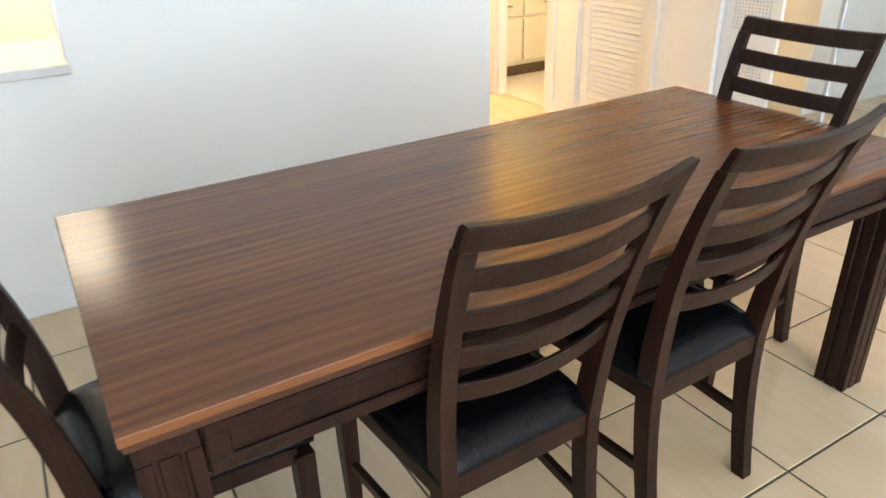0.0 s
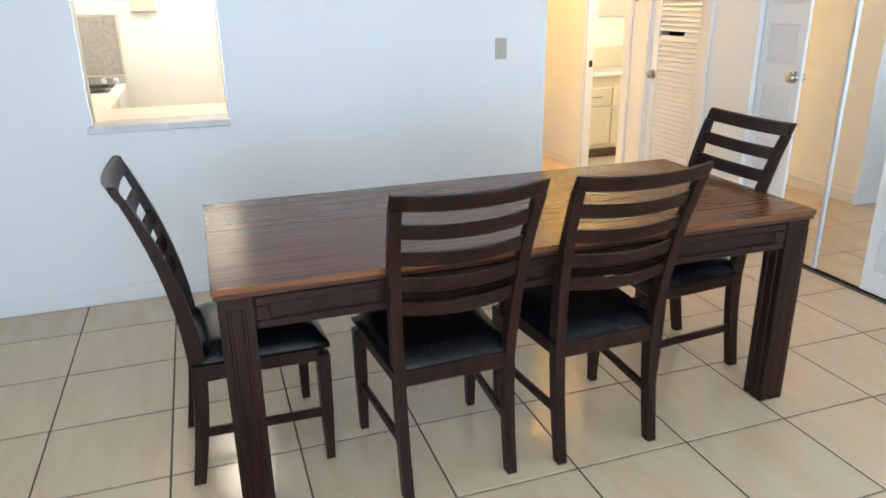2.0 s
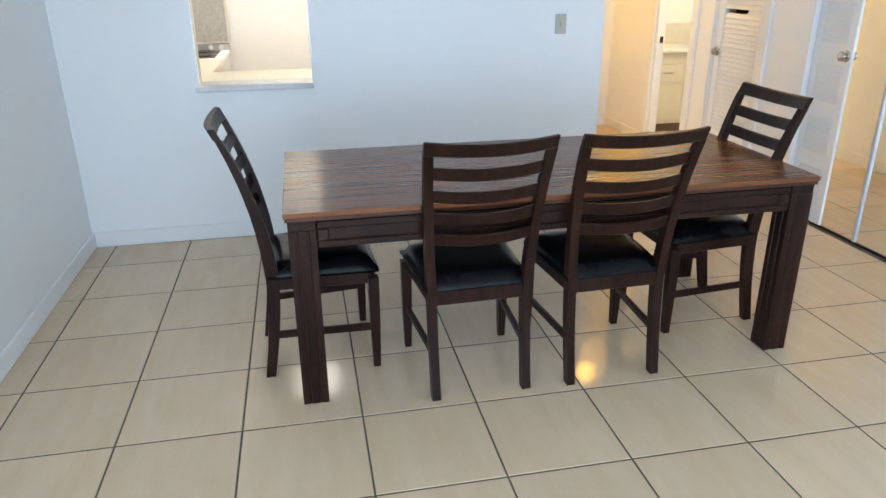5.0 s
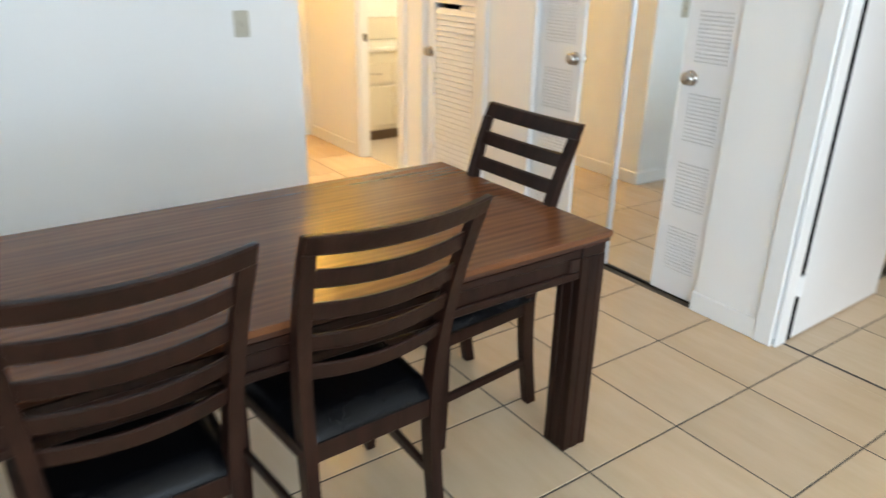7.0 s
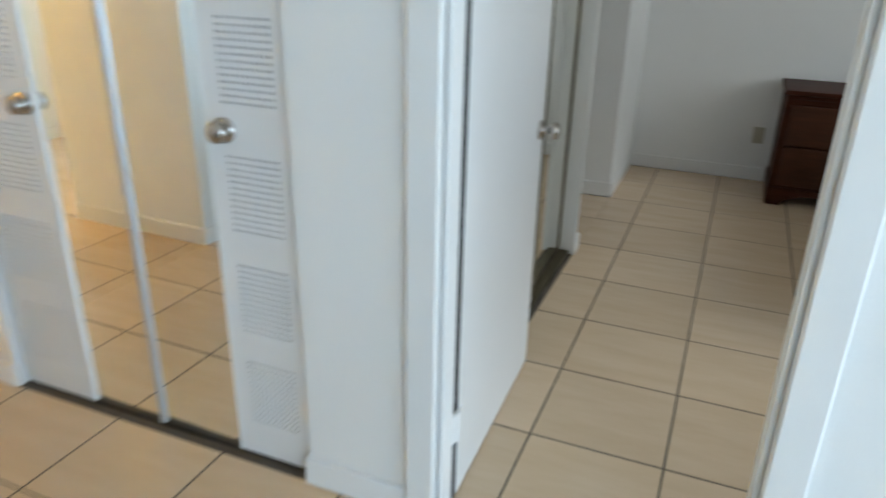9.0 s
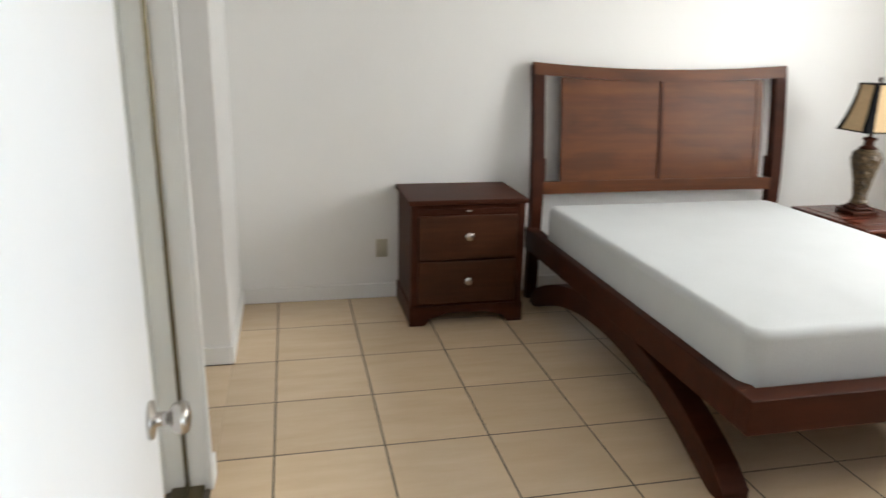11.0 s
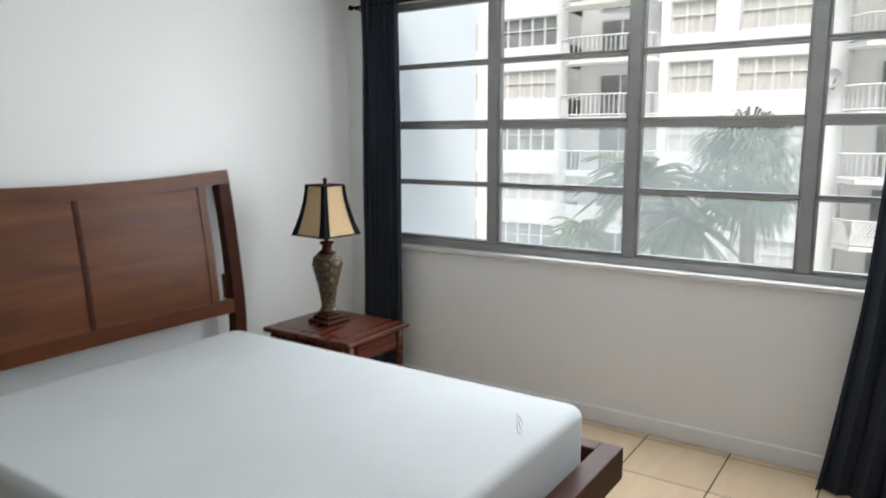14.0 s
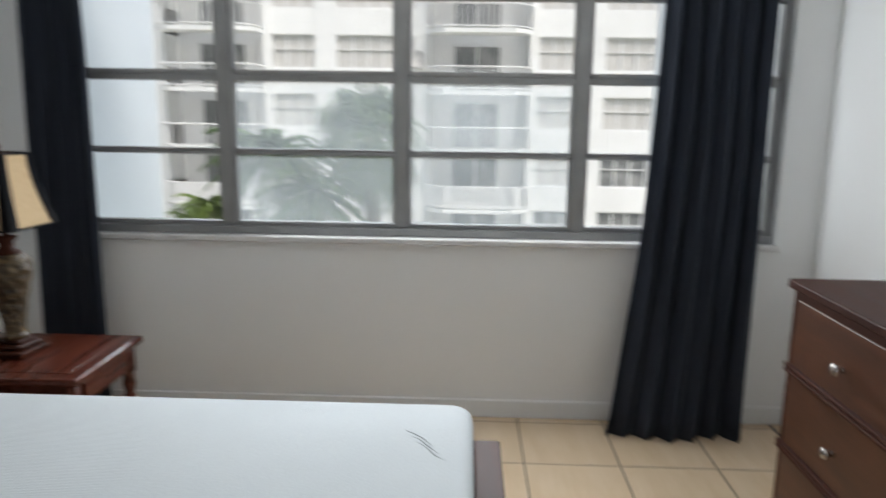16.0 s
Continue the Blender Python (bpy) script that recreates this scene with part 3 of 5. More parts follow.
for sgn, yy in ((-1, 0.0), (1, 0.035)):
    q = Matrix.Rotation(radians(90 * (1 if sgn < 0 else -1)), 4, "X")
    bm = lathe([(0.032, 0), (0.032, 0.006), (0.012, 0.01), (0.012, 0.03), (0.024, 0.038), (0.029, 0.05), (0.026, 0.06), (0.01, 0.064)], 0, 0)
    bm.transform(Matrix.Translation((0.735, yy, 0.925)) @ q)
    part("door_knob", bm, CHROME, bd, "satin nickel door knob", local=True, smooth=True)
part("latch_plate", box(0.789, 0.792, 0.005, 0.03, 0.9, 0.955, 0.0005), CHROME, bd, local=True)

# mirrored sliding closet of the bedroom
mc = thing("sliding_closet_doors", (4.92, NORTH + 0.05, 0), "mirrored sliding closet doors in brass-coloured frames", "closet door", kind="structure")
for x0, x1, y in ((4.255, 4.94, NORTH + 0.04), (4.9, 5.572, NORTH + 0.075)):
    p = part("mirror_door", box(x0 + 0.02, x1 - 0.02, y, y + 0.012, 0.045, 2.0, 0), MIRROR, mc, "mirror door")
    for a, b, c, e in ((x0, x0 + 0.02, 0.02, 2.03), (x1 - 0.02, x1, 0.02, 2.03), (x0 + 0.02, x1 - 0.02, 0.02, 0.045), (x0 + 0.02, x1 - 0.02, 2.0, 2.03)):
        part("door_frame", box(a, b, y - 0.006, y + 0.018, c, e, 0.002), BRASS, p)
part("floor_track", box(4.25, 5.58, NORTH + 0.02, NORTH + 0.11, 0.0, 0.018, 0.002), BRASS, mc, "brass-coloured floor track")
part("side_frame", box(5.574, 5.58, NORTH + 0.005, NORTH + 0.11, 0.0, 2.05, 0.001), TRIM, mc)
part("side_casing", box(5.566, 5.58, NORTH - 0.012, NORTH + 0.004, 0.0, 2.06, 0.003), TRIM, mc)

# louvred door in the bedroom recess
rd = thing("recess_door", (6.13, 2.18, 0), "white louvred door at the back of the recess", "door", kind="structure")
for name, x0, x1, z0, z1 in (("stile", 5.72, 5.79, 0.01, 2.03), ("stile", 6.5, 6.58, 0.01, 2.03), ("rail", 5.79, 6.5, 0.01, 0.25), ("rail", 5.79, 6.5, 1.93, 2.03)):
    part(name, box(x0, x1, 2.16, 2.195, z0, z1), DOORW, rd)
smesh = None
for i in range(50):
    if smesh is None:
        s = box(-0.355, 0.355, -0.0035, 0.0035, -0.02, 0.02, 0.002)
        s.transform(Matrix.Rotation(radians(-33), 4, "X"))
        ob = part("slat", s, DOORW, rd, local=True)
        smesh = ob.data
    else:
        ob = new("slat", smesh)
        ob.parent = rd
    ob.location = (0.015, -0.002, 0.27 + i * 0.0333)

# bedroom window: four bays of four awning panes
wd = thing("window_1", (5.53, SOUTH - 0.06, 0.93), "wide grey metal awning window, sixteen panes, lower ones hazy", "window", kind="structure")
ZR = [0.955, 1.335, 1.70, 2.068, 2.445]
XM = [7.205, 6.353, 5.493, 4.633, 3.69]
YF0, YF1 = SOUTH - 0.10, SOUTH - 0.035
part("frame_sill", box(3.68, 7.22, YF0, YF1 + 0.01, 0.925, 0.965, 0.004), ALUM, wd)
part("frame_head", box(3.68, 7.22, YF0, YF1, 2.43, 2.455, 0.004), ALUM, wd)
for i, x in enumerate(XM):
    w = 0.032 if 0 < i < 4 else 0.016
    part("mullion", box(x - w, x + w, YF0, YF1, 0.965, 2.43, 0.004), ALUM, wd)
for i in range(4):
    xa, xb = XM[i + 1] + (0.032 if i < 3 else 0.016), XM[i] - (0.032 if i else 0.016)
    for j in range(4):
        za, zb = ZR[j] + (0.001 if j else 0.01), ZR[j + 1] - (0.0 if j < 3 else 0.015)
        t = 0.03 if j == 1 else 0.018
        sash = bmesh.new()
        box(xa, xb, YF0 + 0.008, YF1 - 0.012, zb - t, zb, 0.003, sash)
        box(xa, xb, YF0 + 0.008, YF1 - 0.012, za, za + (0.022 if j in (0, 2) else 0.012), 0.003, sash)
        box(xa, xa + 0.012, YF0 + 0.008, YF1 - 0.012, za, zb - t, 0.002, sash)
        box(xb - 0.012, xb, YF0 + 0.008, YF1 - 0.012, za, zb - t, 0.002, sash)
        s = part("sash", sash, ALUM, wd)
        g = part("pane", box(xa + 0.01, xb - 0.01, YF0 + 0.03, YF0 + 0.034, za + 0.006, zb - t + 0.004, 0), HAZY if (j < 2 and i in (1, 2)) else GLASS, s)
        g.visible_shadow = False
part("window_sill", box(3.665, 7.24, SOUTH - 0.06, SOUTH + 0.03, 0.895, 0.925, 0.005), MARBLE, wd, "white marble sill")

# ---- dining room ----
def dining_table():
    t = thing("dining_table", (1.405, 1.785, 0), "long brown wooden dining table with square grooved legs", "table")
    x0, x1, y0, y1 = 0.385, 2.428, 1.342, 2.232
    part("tabletop", box(x0, x1, y0, y1, 0.743, 0.762, 0.0025, seg=2), TOPWOOD, t, "glossy striped reddish brown wooden top")
    part("edge_band", box(x0 + 0.004, x1 - 0.004, y0 + 0.004, y1 - 0.004, 0.728, 0.7435, 0.002), EDGEWOOD, t)
    w = 0.095
    ins = 0.012
    for lx in (x0 + ins, x1 - ins - w):
        for ly in (y0 + ins, y1 - ins - w):
            # square post with two shallow flutes on each face
            g, e = 0.0035, [(0.0, 0), (0.022, 0), (0.025, 1), (0.031, 1), (0.034, 0), (0.061, 0), (0.064, 1), (0.070, 1), (0.073, 0)]
            out = [(lx + a, ly + g * k) for a, k in e] + [(lx + w - g * k, ly + a) for a, k in e] + [(lx + w - a, ly + w - g * k) for a, k in e] + [(lx + g * k, ly + w - a) for a, k in e]
            bm = prism(out, 2, 0.0, 0.69)
            box(lx, lx + w, ly, ly + w, 0.69, 0.7275, 0.0025, bm)
            part("leg", bm, ESPRESSO, t)
    for y in (y0 + ins + 0.01, y1 - ins - 0.034):
        a = part("apron", box(x0 + ins + w, x1 - ins - w, y, y + 0.024, 0.625, 0.727, 0.003), ESPRESSO, t)
        yy = y - 0.01 if y < 1.5 else y + 0.0235
        for z0, z1 in ((0.626, 0.652), (0.696, 0.724)):
            part("moulding", box(x0 + ins + w + 0.004, x1 - ins - w - 0.004, yy, yy + 0.0105, z0, z1, 0.004), ESPRESSO, a)
        for xa in (x0 + ins + w + 0.004, x1 - ins - w - 0.044):
            part("moulding", box(xa, xa + 0.04, yy, yy + 0.0105, 0.652, 0.696, 0.004), ESPRESSO, a)
    for x in (x0 + ins + 0.01, x1 - ins - 0.034):
        a = part("apron", box(x, x + 0.024, y0 + ins + w, y1 - ins - w, 0.625, 0.727, 0.003), ESPRESSO, t)
        xx = x - 0.01 if x < 1.0 else x + 0.0235
        for z0, z1 in ((0.626, 0.652), (0.696, 0.724)):
            part("moulding", box(xx, xx + 0.0105, y0 + ins + w + 0.004, y1 - ins - w - 0.004, z0, z1, 0.004), ESPRESSO, a)
        for ya in (y0 + ins + w + 0.004, y1 - ins - w - 0.044):
            part("moulding", box(xx, xx + 0.0105, ya, ya + 0.04, 0.652, 0.696, 0.004), ESPRESSO, a)


dining_table()


def slab_curve(xa, xb, y, bow, z0, z1, thick, lean=0.0, n=10, drop=0.0):
    """A level slat bowed backwards in plan; lean moves its top back; drop sags its middle."""
    bm = bmesh.new()
    cols = []
    for i in range(n + 1):
        u = i / n
        x = xa + (xb - xa) * u
        b = -bow * (1 - (2 * u - 1) ** 2)
        dz = -drop * (1 - (2 * u - 1) ** 2)
        cols.append([bm.verts.new(p) for p in ((x, y + b + thick / 2, z0 + dz), (x, y + b - thick / 2, z0 + dz), (x, y + b - thick / 2 - lean, z1 + dz), (x, y + b + thick / 2 - lean, z1 + dz))])
    for a, b in zip(cols, cols[1:]):
        for k in range(4):
            bm.faces.new((a[k], a[(k + 1) % 4], b[(k + 1) % 4], b[k]))
    bm.faces.new(cols[0][::-1])
    bm.faces.new(cols[-1])
    bmesh.ops.recalc_face_normals(bm, faces=bm.faces[:])
    bmesh.ops.bevel(bm, geom=[e for e in bm.edges if e.calc_face_angle(0) > 0.9], offset=0.004, segments=1, affect="EDGES")
    return bm


def chair_post(side):
    """A rear leg that runs on into the back, splayed outwards and swept backwards."""
    pts, sz = [], []
    for i in range(15):
        z = 0.972 * i / 14
        if z < 0.42:
            y = -0.228 + 0.045 * math.sin(z / 0.42 * math.pi / 2)
            x = 0.178 + 0.006 * z
        else:
            u = (z - 0.42) / 0.58
            y = -0.183 - 0.022 * u - 0.12 * u * u
            x = 0.180 + 0.032 * u
        pts.append((side * x, y, z))
        sz.append((0.0165, 0.025 - 0.028 * max(0, z - 0.5) - 0.014 * max(0, 0.45 - z)))
    return sweep_rect(pts, sz)


def back_y(z):
    u = max(0, (z - 0.42) / 0.58)
    return -0.183 - 0.022 * u - 0.12 * u * u


def back_x(z):
    return 0.180 + 0.032 * max(0, (z - 0.42) / 0.58)


def dining_chair():
    c = thing("dining_chair", (0, 0, 0), "dark espresso wooden ladder-back chair with black padded seat", "chair", "chairs round the table")
    for s in (-1, 1):
        part("rear_leg", chair_post(s), ESPRESSO, c, local=True)
        bm = sweep_rect([(s * 0.21, 0.2, z) for z in (0.40, 0.2, 0.0)], [(0.021, 0.021), (0.019, 0.019), (0.014, 0.014)])
        part("front_leg", bm, ESPRESSO, c, local=True)
        part("side_rail", box(-0.011, 0.011, -0.185, 0.19, 0.375, 0.432, 0.003), ESPRESSO, c, local=True).matrix_basis = Matrix.Translation((s * 0.193, 0, 0)) @ Matrix.Rotation(-s * radians(4), 4, "Z")
        part("stretcher", box(-0.009, 0.009, -0.19, 0.19, 0.165, 0.195, 0.003), ESPRESSO, c, local=True).matrix_basis = Matrix.Translation((s * 0.193, 0, 0)) @ Matrix.Rotation(-s * radians(4), 4, "Z")
    part("front_rail", box(-0.19, 0.19, 0.19, 0.212, 0.375, 0.432, 0.003), ESPRESSO, c, local=True)
    part("rear_rail", box(-0.17, 0.17, -0.2, -0.178, 0.375, 0.432, 0.003), ESPRESSO, c, local=True)
    part("top_rail", slab_curve(-back_x(0.97) - 0.017, back_x(0.97) + 0.017, back_y(0.97), 0.026, 0.97, 1.018, 0.024, 0.022, n=14, drop=0.011), ESPRESSO, c, local=True)
    for z in (0.623, 0.706, 0.792, 0.879):
        part("slat", slab_curve(-back_x(z), back_x(z), back_y(z) + 0.002, 0.026, z, z + 0.046, 0.014, 0.012, n=14, drop=0.012), ESPRESSO, c, local=True)
    # padded seat
    bm = bmesh.new()
    n = 12
    grid = [[None] * (n + 1) for _ in range(n + 1)]
    for i in range(n + 1):
        for j in range(n + 1):
            u, v = 2 * i / n - 1, 2 * j / n - 1
            half = 0.2 + 0.03 * (v + 1) / 2
            e = (1 - u ** 6) * (1 - v ** 6)
            grid[i][j] = bm.verts.new((u * half, 0.012 + v * 0.212, 0.437 + 0.05 * e ** 0.36 if e > 0 else 0.437))
    for i in range(n):
        for j in range(n):
            bm.faces.new((grid[i][j], grid[i + 1][j], grid[i + 1][j + 1], grid[i][j + 1]))
    rim = [grid[i][0] for i in range(n + 1)] + [grid[n][j] for j in range(1, n + 1)] + [grid[i][n] for i in range(n - 1, -1, -1)] + [grid[0][j] for j in range(n - 1, 0, -1)]
    low = [bm.verts.new((v.co.x * 0.99, 0.012 + (v.co.y - 0.012) * 0.99, 0.424)) for v in rim]
    for k in range(len(rim)):
        m2 = (k + 1) % len(rim)
        bm.faces.new((rim[m2], rim[k], low[k], low[m2]))
    bm.faces.new(low)
    bmesh.ops.recalc_face_normals(bm, faces=bm.faces[:])
    part("seat", bm, LEATHER, c, "padded black leatherette seat", local=True, smooth=True)
    return c


chair = dining_chair()
chair.matrix_basis = pose(1.063, 1.525, 0, 0, 0, 1.5)
copy_thing(chair, pose(1.597, 1.522, 0, 0, 0, 1.5))
copy_thing(chair, pose(0.488, 1.785, 0, 0, 0, -87))
copy_thing(chair, pose(2.185, 1.81, 0, 0, 0, 91.5))

# chandelier: hub and scrolled arms
ch = thing("chandelier", (0.62, 2.0, 1.512), "dark bronze chandelier with scrolled arms", "chandelier")
CX, CY = 0.62, 2.0
part("hub", lathe([(0.004, 0), (0.013, 0.006), (0.014, 0.016), (0.006, 0.024), (0.008, 0.03), (0.03, 0.04), (0.042, 0.055), (0.05, 0.075), (0.046, 0.082), (0.05, 0.09), (0.04, 0.13), (0.02, 0.15), (0.014, 0.3), (0.03, 0.34), (0.012, 0.4)], CX, CY, 1.512), BRONZE, ch, smooth=True)
part("stem", tube([(CX, CY, 1.9), (CX, CY, 2.2), (CX, CY, H - 0.03)], 0.006), BRONZE, ch)
part("canopy", lathe([(0.06, 0), (0.065, 0.012), (0.03, 0.028), (0.03, 0.03)], CX, CY, H - 0.03), BRONZE, ch, smooth=True)
for k in range(5):
    a = radians(18 + 72 * k)
    pts = []
    for i in range(16):
        u = i / 15
        r = 0.035 + 0.24 * u
        z = 1.612 - 0.035 * math.sin(u * math.pi * 1.15) + 0.11 * u ** 3
        pts.append((CX + r * math.cos(a), CY + r * math.sin(a), z))
    arm = part("arm", tube(pts, 0.0085, 8), BRONZE, ch, smooth=True)
    ex, ey = pts[-1][0], pts[-1][1]
    part("cup", lathe([(0.008, 0), (0.032, 0.014), (0.034, 0.018), (0.014, 0.02), (0.014, 0.09)], ex, ey, pts[-1][2]), BRONZE, arm, smooth=True)

# light switch and outlets
def wall_plate(name, x, y, z, axis, label, w=0.035, h=0.057, toggles=1):
    t = thing(name, (x, y, z - h), label, name.replace("_", " "))
    if axis == "y":
        part("plate", box(x - w, x + w, y - 0.006, y, z - h, z + h, 0.003), PLATE, t)
        part("toggle", box(x - 0.005, x + 0.005, y - 0.016, y - 0.006, z - 0.012, z + 0.012, 0.002), PLATE, t)
    else:
        part("plate", box(x - 0.006, x, y - w, y + w, z - h, z + h, 0.003), PLATE, t)
        for dz in (-0.022, 0.022):
            part("socket", box(x - 0.0085, x - 0.006, y - 0.017, y + 0.017, z + dz - 0.014, z + dz + 0.014, 0.002), PLATE, t)


wall_plate("light_switch", 2.05, BACK, 1.205, "y", "ivory light switch plate on the dining wall")
wall_plate("wall_outlet", EAST, 0.6, 0.32, "x", "ivory wall outlet beside the nightstand")
ic = thing("intercom", (CW, 4.19, 1.43), "cream intercom handset on the hall wall", "intercom")
part("body", box(CW - 0.03, CW, 4.16, 4.245, 1.44, 1.62, 0.006), LAMINATE, ic)
part("speaker_grille", box(CW - 0.033, CW - 0.029, 4.205, 4.238, 1.56, 1.6, 0.001), INNER, ic)
part("handset", box(CW - 0.055, CW - 0.03, 4.163, 4.19, 1.43, 1.6, 0.008), GREYCAB, ic)

# pass-through sill
solid("pass_through_sill", box(-0.1, 0.558, BACK - 0.045, BACK + 0.16, 0.887, 0.921, 0.005), MARBLE, "grey-white marble sill of the kitchen pass-through", "sill")
bm = box(-0.085, -0.08, BACK - 0.002, BACK + 0.12, 0.921, 1.495, 0.001)
box(0.55, 0.555, BACK - 0.002, BACK + 0.12, 0.921, 1.495, 0.001, bm)
box(-0.08, 0.55, BACK - 0.002, BACK + 0.12, 1.489, 1.495, 0.001, bm)
tagged(part("trim_pass_through", bm, STEEL), "thin metal edge round the pass-through", kind="structure")

# ---- kitchen seen through the opening ----
k = thing("kitchen_counter", (0.7, 3.72, 0), "cream kitchen base units under the pass-through", "kitchen counter")
part("carcass", box(-0.75, 2.15, 3.42, 4.0, 0.0, 0.86), LAMINATE, k)
part("worktop", box(-0.78, 2.2, 3.445, 4.03, 0.862, 0.9, 0.006), LAMINATE, k, "cream laminate worktop")
k2 = thing("kitchen_side_counter", (-0.45, 4.54, 0), "cream kitchen base unit beside the stove", "kitchen counter")
part("carcass", box(-0.79, -0.13, 4.05, 5.045, 0.0, 0.83), LAMINATE, k2)
part("worktop", box(-0.79, -0.11, 4.04, 5.047, 0.832, 0.868, 0.006), LAMINATE, k2, "cream laminate worktop")
st = thing("stove", (-0.45, 5.4, 0), "white kitchen stove with dark burners and white knobs", "stove")
part("body", box(-0.79, -0.115, 5.06, 5.72, 0.0, 0.855, 0.01), WHITEM, st)
part("cooktop", box(-0.79, -0.11, 5.05, 5.72, 0.857, 0.872, 0.005), WHITEM, st)
for bx, by in ((-0.3, 5.22), (-0.62, 5.22), (-0.3, 5.53), (-0.62, 5.53)):
    br = part("burner", box(bx - 0.12, bx + 0.12, by - 0.12, by + 0.12, 0.872, 0.878, 0.003), INNER, st, "dark burner plate")
    part("burner_ring", lathe([(0.085, 0), (0.09, 0.008), (0.07, 0.012), (0.03, 0.01)], bx, by, 0.878, 18), BRONZE, br)
bg = part("backguard", box(-0.79, -0.11, 5.72, 5.79, 0.855, 0.925, 0.006), STEEL, st, "steel control strip")
for kx in (-0.18, -0.27, -0.4, -0.53, -0.66):
    kb = lathe([(0.024, 0), (0.024, 0.012), (0.018, 0.03), (0.004, 0.032)], 0, 0, 0, 14)
    kb.transform(Matrix.Translation((kx, 5.72, 0.895)) @ Matrix.Rotation(radians(90), 4, "X"))
    part("knob", kb, WHITEM, bg, "white control knob", smooth=True)
cb = thing("splashback_panel", (-0.45, 5.83, 0.925), "grey speckled splashback panel above the stove", "splashback")
part("panel", box(-0.79, -0.125, 5.82, 5.845, 0.935, 1.375, 0.002), GREYCAB, cb)
for xa, xb, za, zb in ((-0.79, -0.105, 1.375, 1.395), (-0.125, -0.105, 0.925, 1.375), (-0.79, -0.125, 0.925, 0.935)):
    part("edge_trim", box(xa, xb, 5.815, 5.86, za, zb, 0.002), LAMINATE, cb)
vt = thing("wall_vent", (0.13, 5.86, 1.40), "white vent box high on the kitchen wall", "vent")
part("body", box(0.0, 0.19, 5.83, 5.86, 1.41, 1.58, 0.004), LAMINATE, vt)
part("lip", box(-0.005, 0.195, 5.825, 5.83, 1.405, 1.42, 0.002), LAMINATE, vt)
kl = thing("kitchen_ceiling_light", (0.5, 5.15, H - 0.1), "lit kitchen ceiling light with white diffuser", "ceiling light")
part("tray", box(0.26, 0.74, 4.55, 5.75, H - 0.03, H, 0.004), WHITEM, kl)
part("diffuser", box(0.28, 0.72, 4.57, 5.73, H - 0.1, H - 0.03, 0.02), glow("kitchen diffuser", (1.0, 0.92, 0.76), 17), kl)

# ---- hall and bathroom ----
hl = thing("hall_ceiling_light", (3.05, 4.95, 2.36), "lit warm glass ceiling light in the hall", "ceiling light")
part("rim", lathe([(0.13, 0), (0.135, 0.01), (0.135, 0.028)], 3.05, 4.95, H - 0.03), BRASS, hl, smooth=True)
part("globe", lathe([(0.01, 0), (0.07, 0.012), (0.11, 0.045), (0.125, 0.085), (0.12, 0.13)], 3.05, 4.95, H - 0.165), glow("warm globe", (1.0, 0.53, 0.075), 84), hl, smooth=True)

va = thing("bathroom_vanity", (4.06, 5.58, 0), "cream bathroom vanity with drawers and white top", "vanity")
part("plinth", box(3.625, 4.49, 5.37, 5.85, 0.0, 0.1, 0.002), PLINTH, va)
part("body", box(3.625, 4.49, 5.32, 5.85, 0.1, 0.76, 0.003), LAMINATE, va)
part("countertop", box(3.622, 4.495, 5.29, 5.855, 0.762, 0.8, 0.008), MARBLE, va)
part("splashback", box(3.622, 4.497, 5.83, 5.856, 0.8, 0.99, 0.004), LAMINATE, va)
for xa, xb in ((3.64, 4.05), (4.065, 4.475)):
    dr = part("drawer_front", box(xa, xb, 5.304, 5.32, 0.5, 0.665, 0.004), LAMINATE, va)
    xm = (xa + xb) / 2 + 0.05
    part("handle", tube([(xm - 0.05, 5.306, 0.585), (xm - 0.035, 5.282, 0.585), (xm + 0.035, 5.282, 0.585), (xm + 0.05, 5.306, 0.585)], 0.005, 6), CHROME, dr)
    part("cupboard_door", box(xa, xb, 5.304, 5.32, 0.14, 0.48, 0.004), LAMINATE, va)
mi = thing("bathroom_mirror", (4.33, 5.84, 1.27), "frameless bathroom mirror cabinet over the vanity", "mirror")
part("glass", box(4.17, 4.49, 5.838, 5.857, 1.27, 2.0, 0.001), MIRROR, mi)
bl = thing("bathroom_light", (4.0, 4.5, H - 0.08), "lit round bathroom ceiling light", "ceiling light")
part("rim", lathe([(0.15, 0), (0.155, 0.01), (0.155, 0.025)], 4.0, 4.5, H - 0.025), CHROME, bl, smooth=True)
part("diffuser", lathe([(0.02, 0), (0.1, 0.01), (0.14, 0.035), (0.14, 0.055)], 4.0, 4.5, H - 0.08), glow("bath diffuser", (1.0, 0.82, 0.52), 95), bl, smooth=True)
bmat = box(BW - 0.02, 4.5, 4.21, 5.86, -0.003, 0.004, 0)
structure("floor_bathroom", bmat, BATHTILE, "pale bathroom floor")

# ---- bedroom ----
def arc_bar(y0, y1, flip=1):
    """The bowed beam under one side of the bed."""
    n = 26
    top, low = [], []
    for i in range(n + 1):
        u = i / n
        x = 5.15 + 2.07 * u
        s = 1 - (2 * u - 1) ** 2
        top.append((x, 0.05 + 0.29 * s ** 0.8))
        low.append((x, -0.075 + 0.30 * s ** 0.85))
    pts = [(x, max(z, 0.0)) for x, z in top] + [(x, max(z, 0.0)) for x, z in reversed(low)]
    out = []
    for p in pts:
        if not out or (abs(out[-1][0] - p[0]) + abs(out[-1][1] - p[1])) > 1e-5:
            out.append(p)
    # outline in x and z, pushed along y
    return prism(out, 1, y0, y1, 0.003)


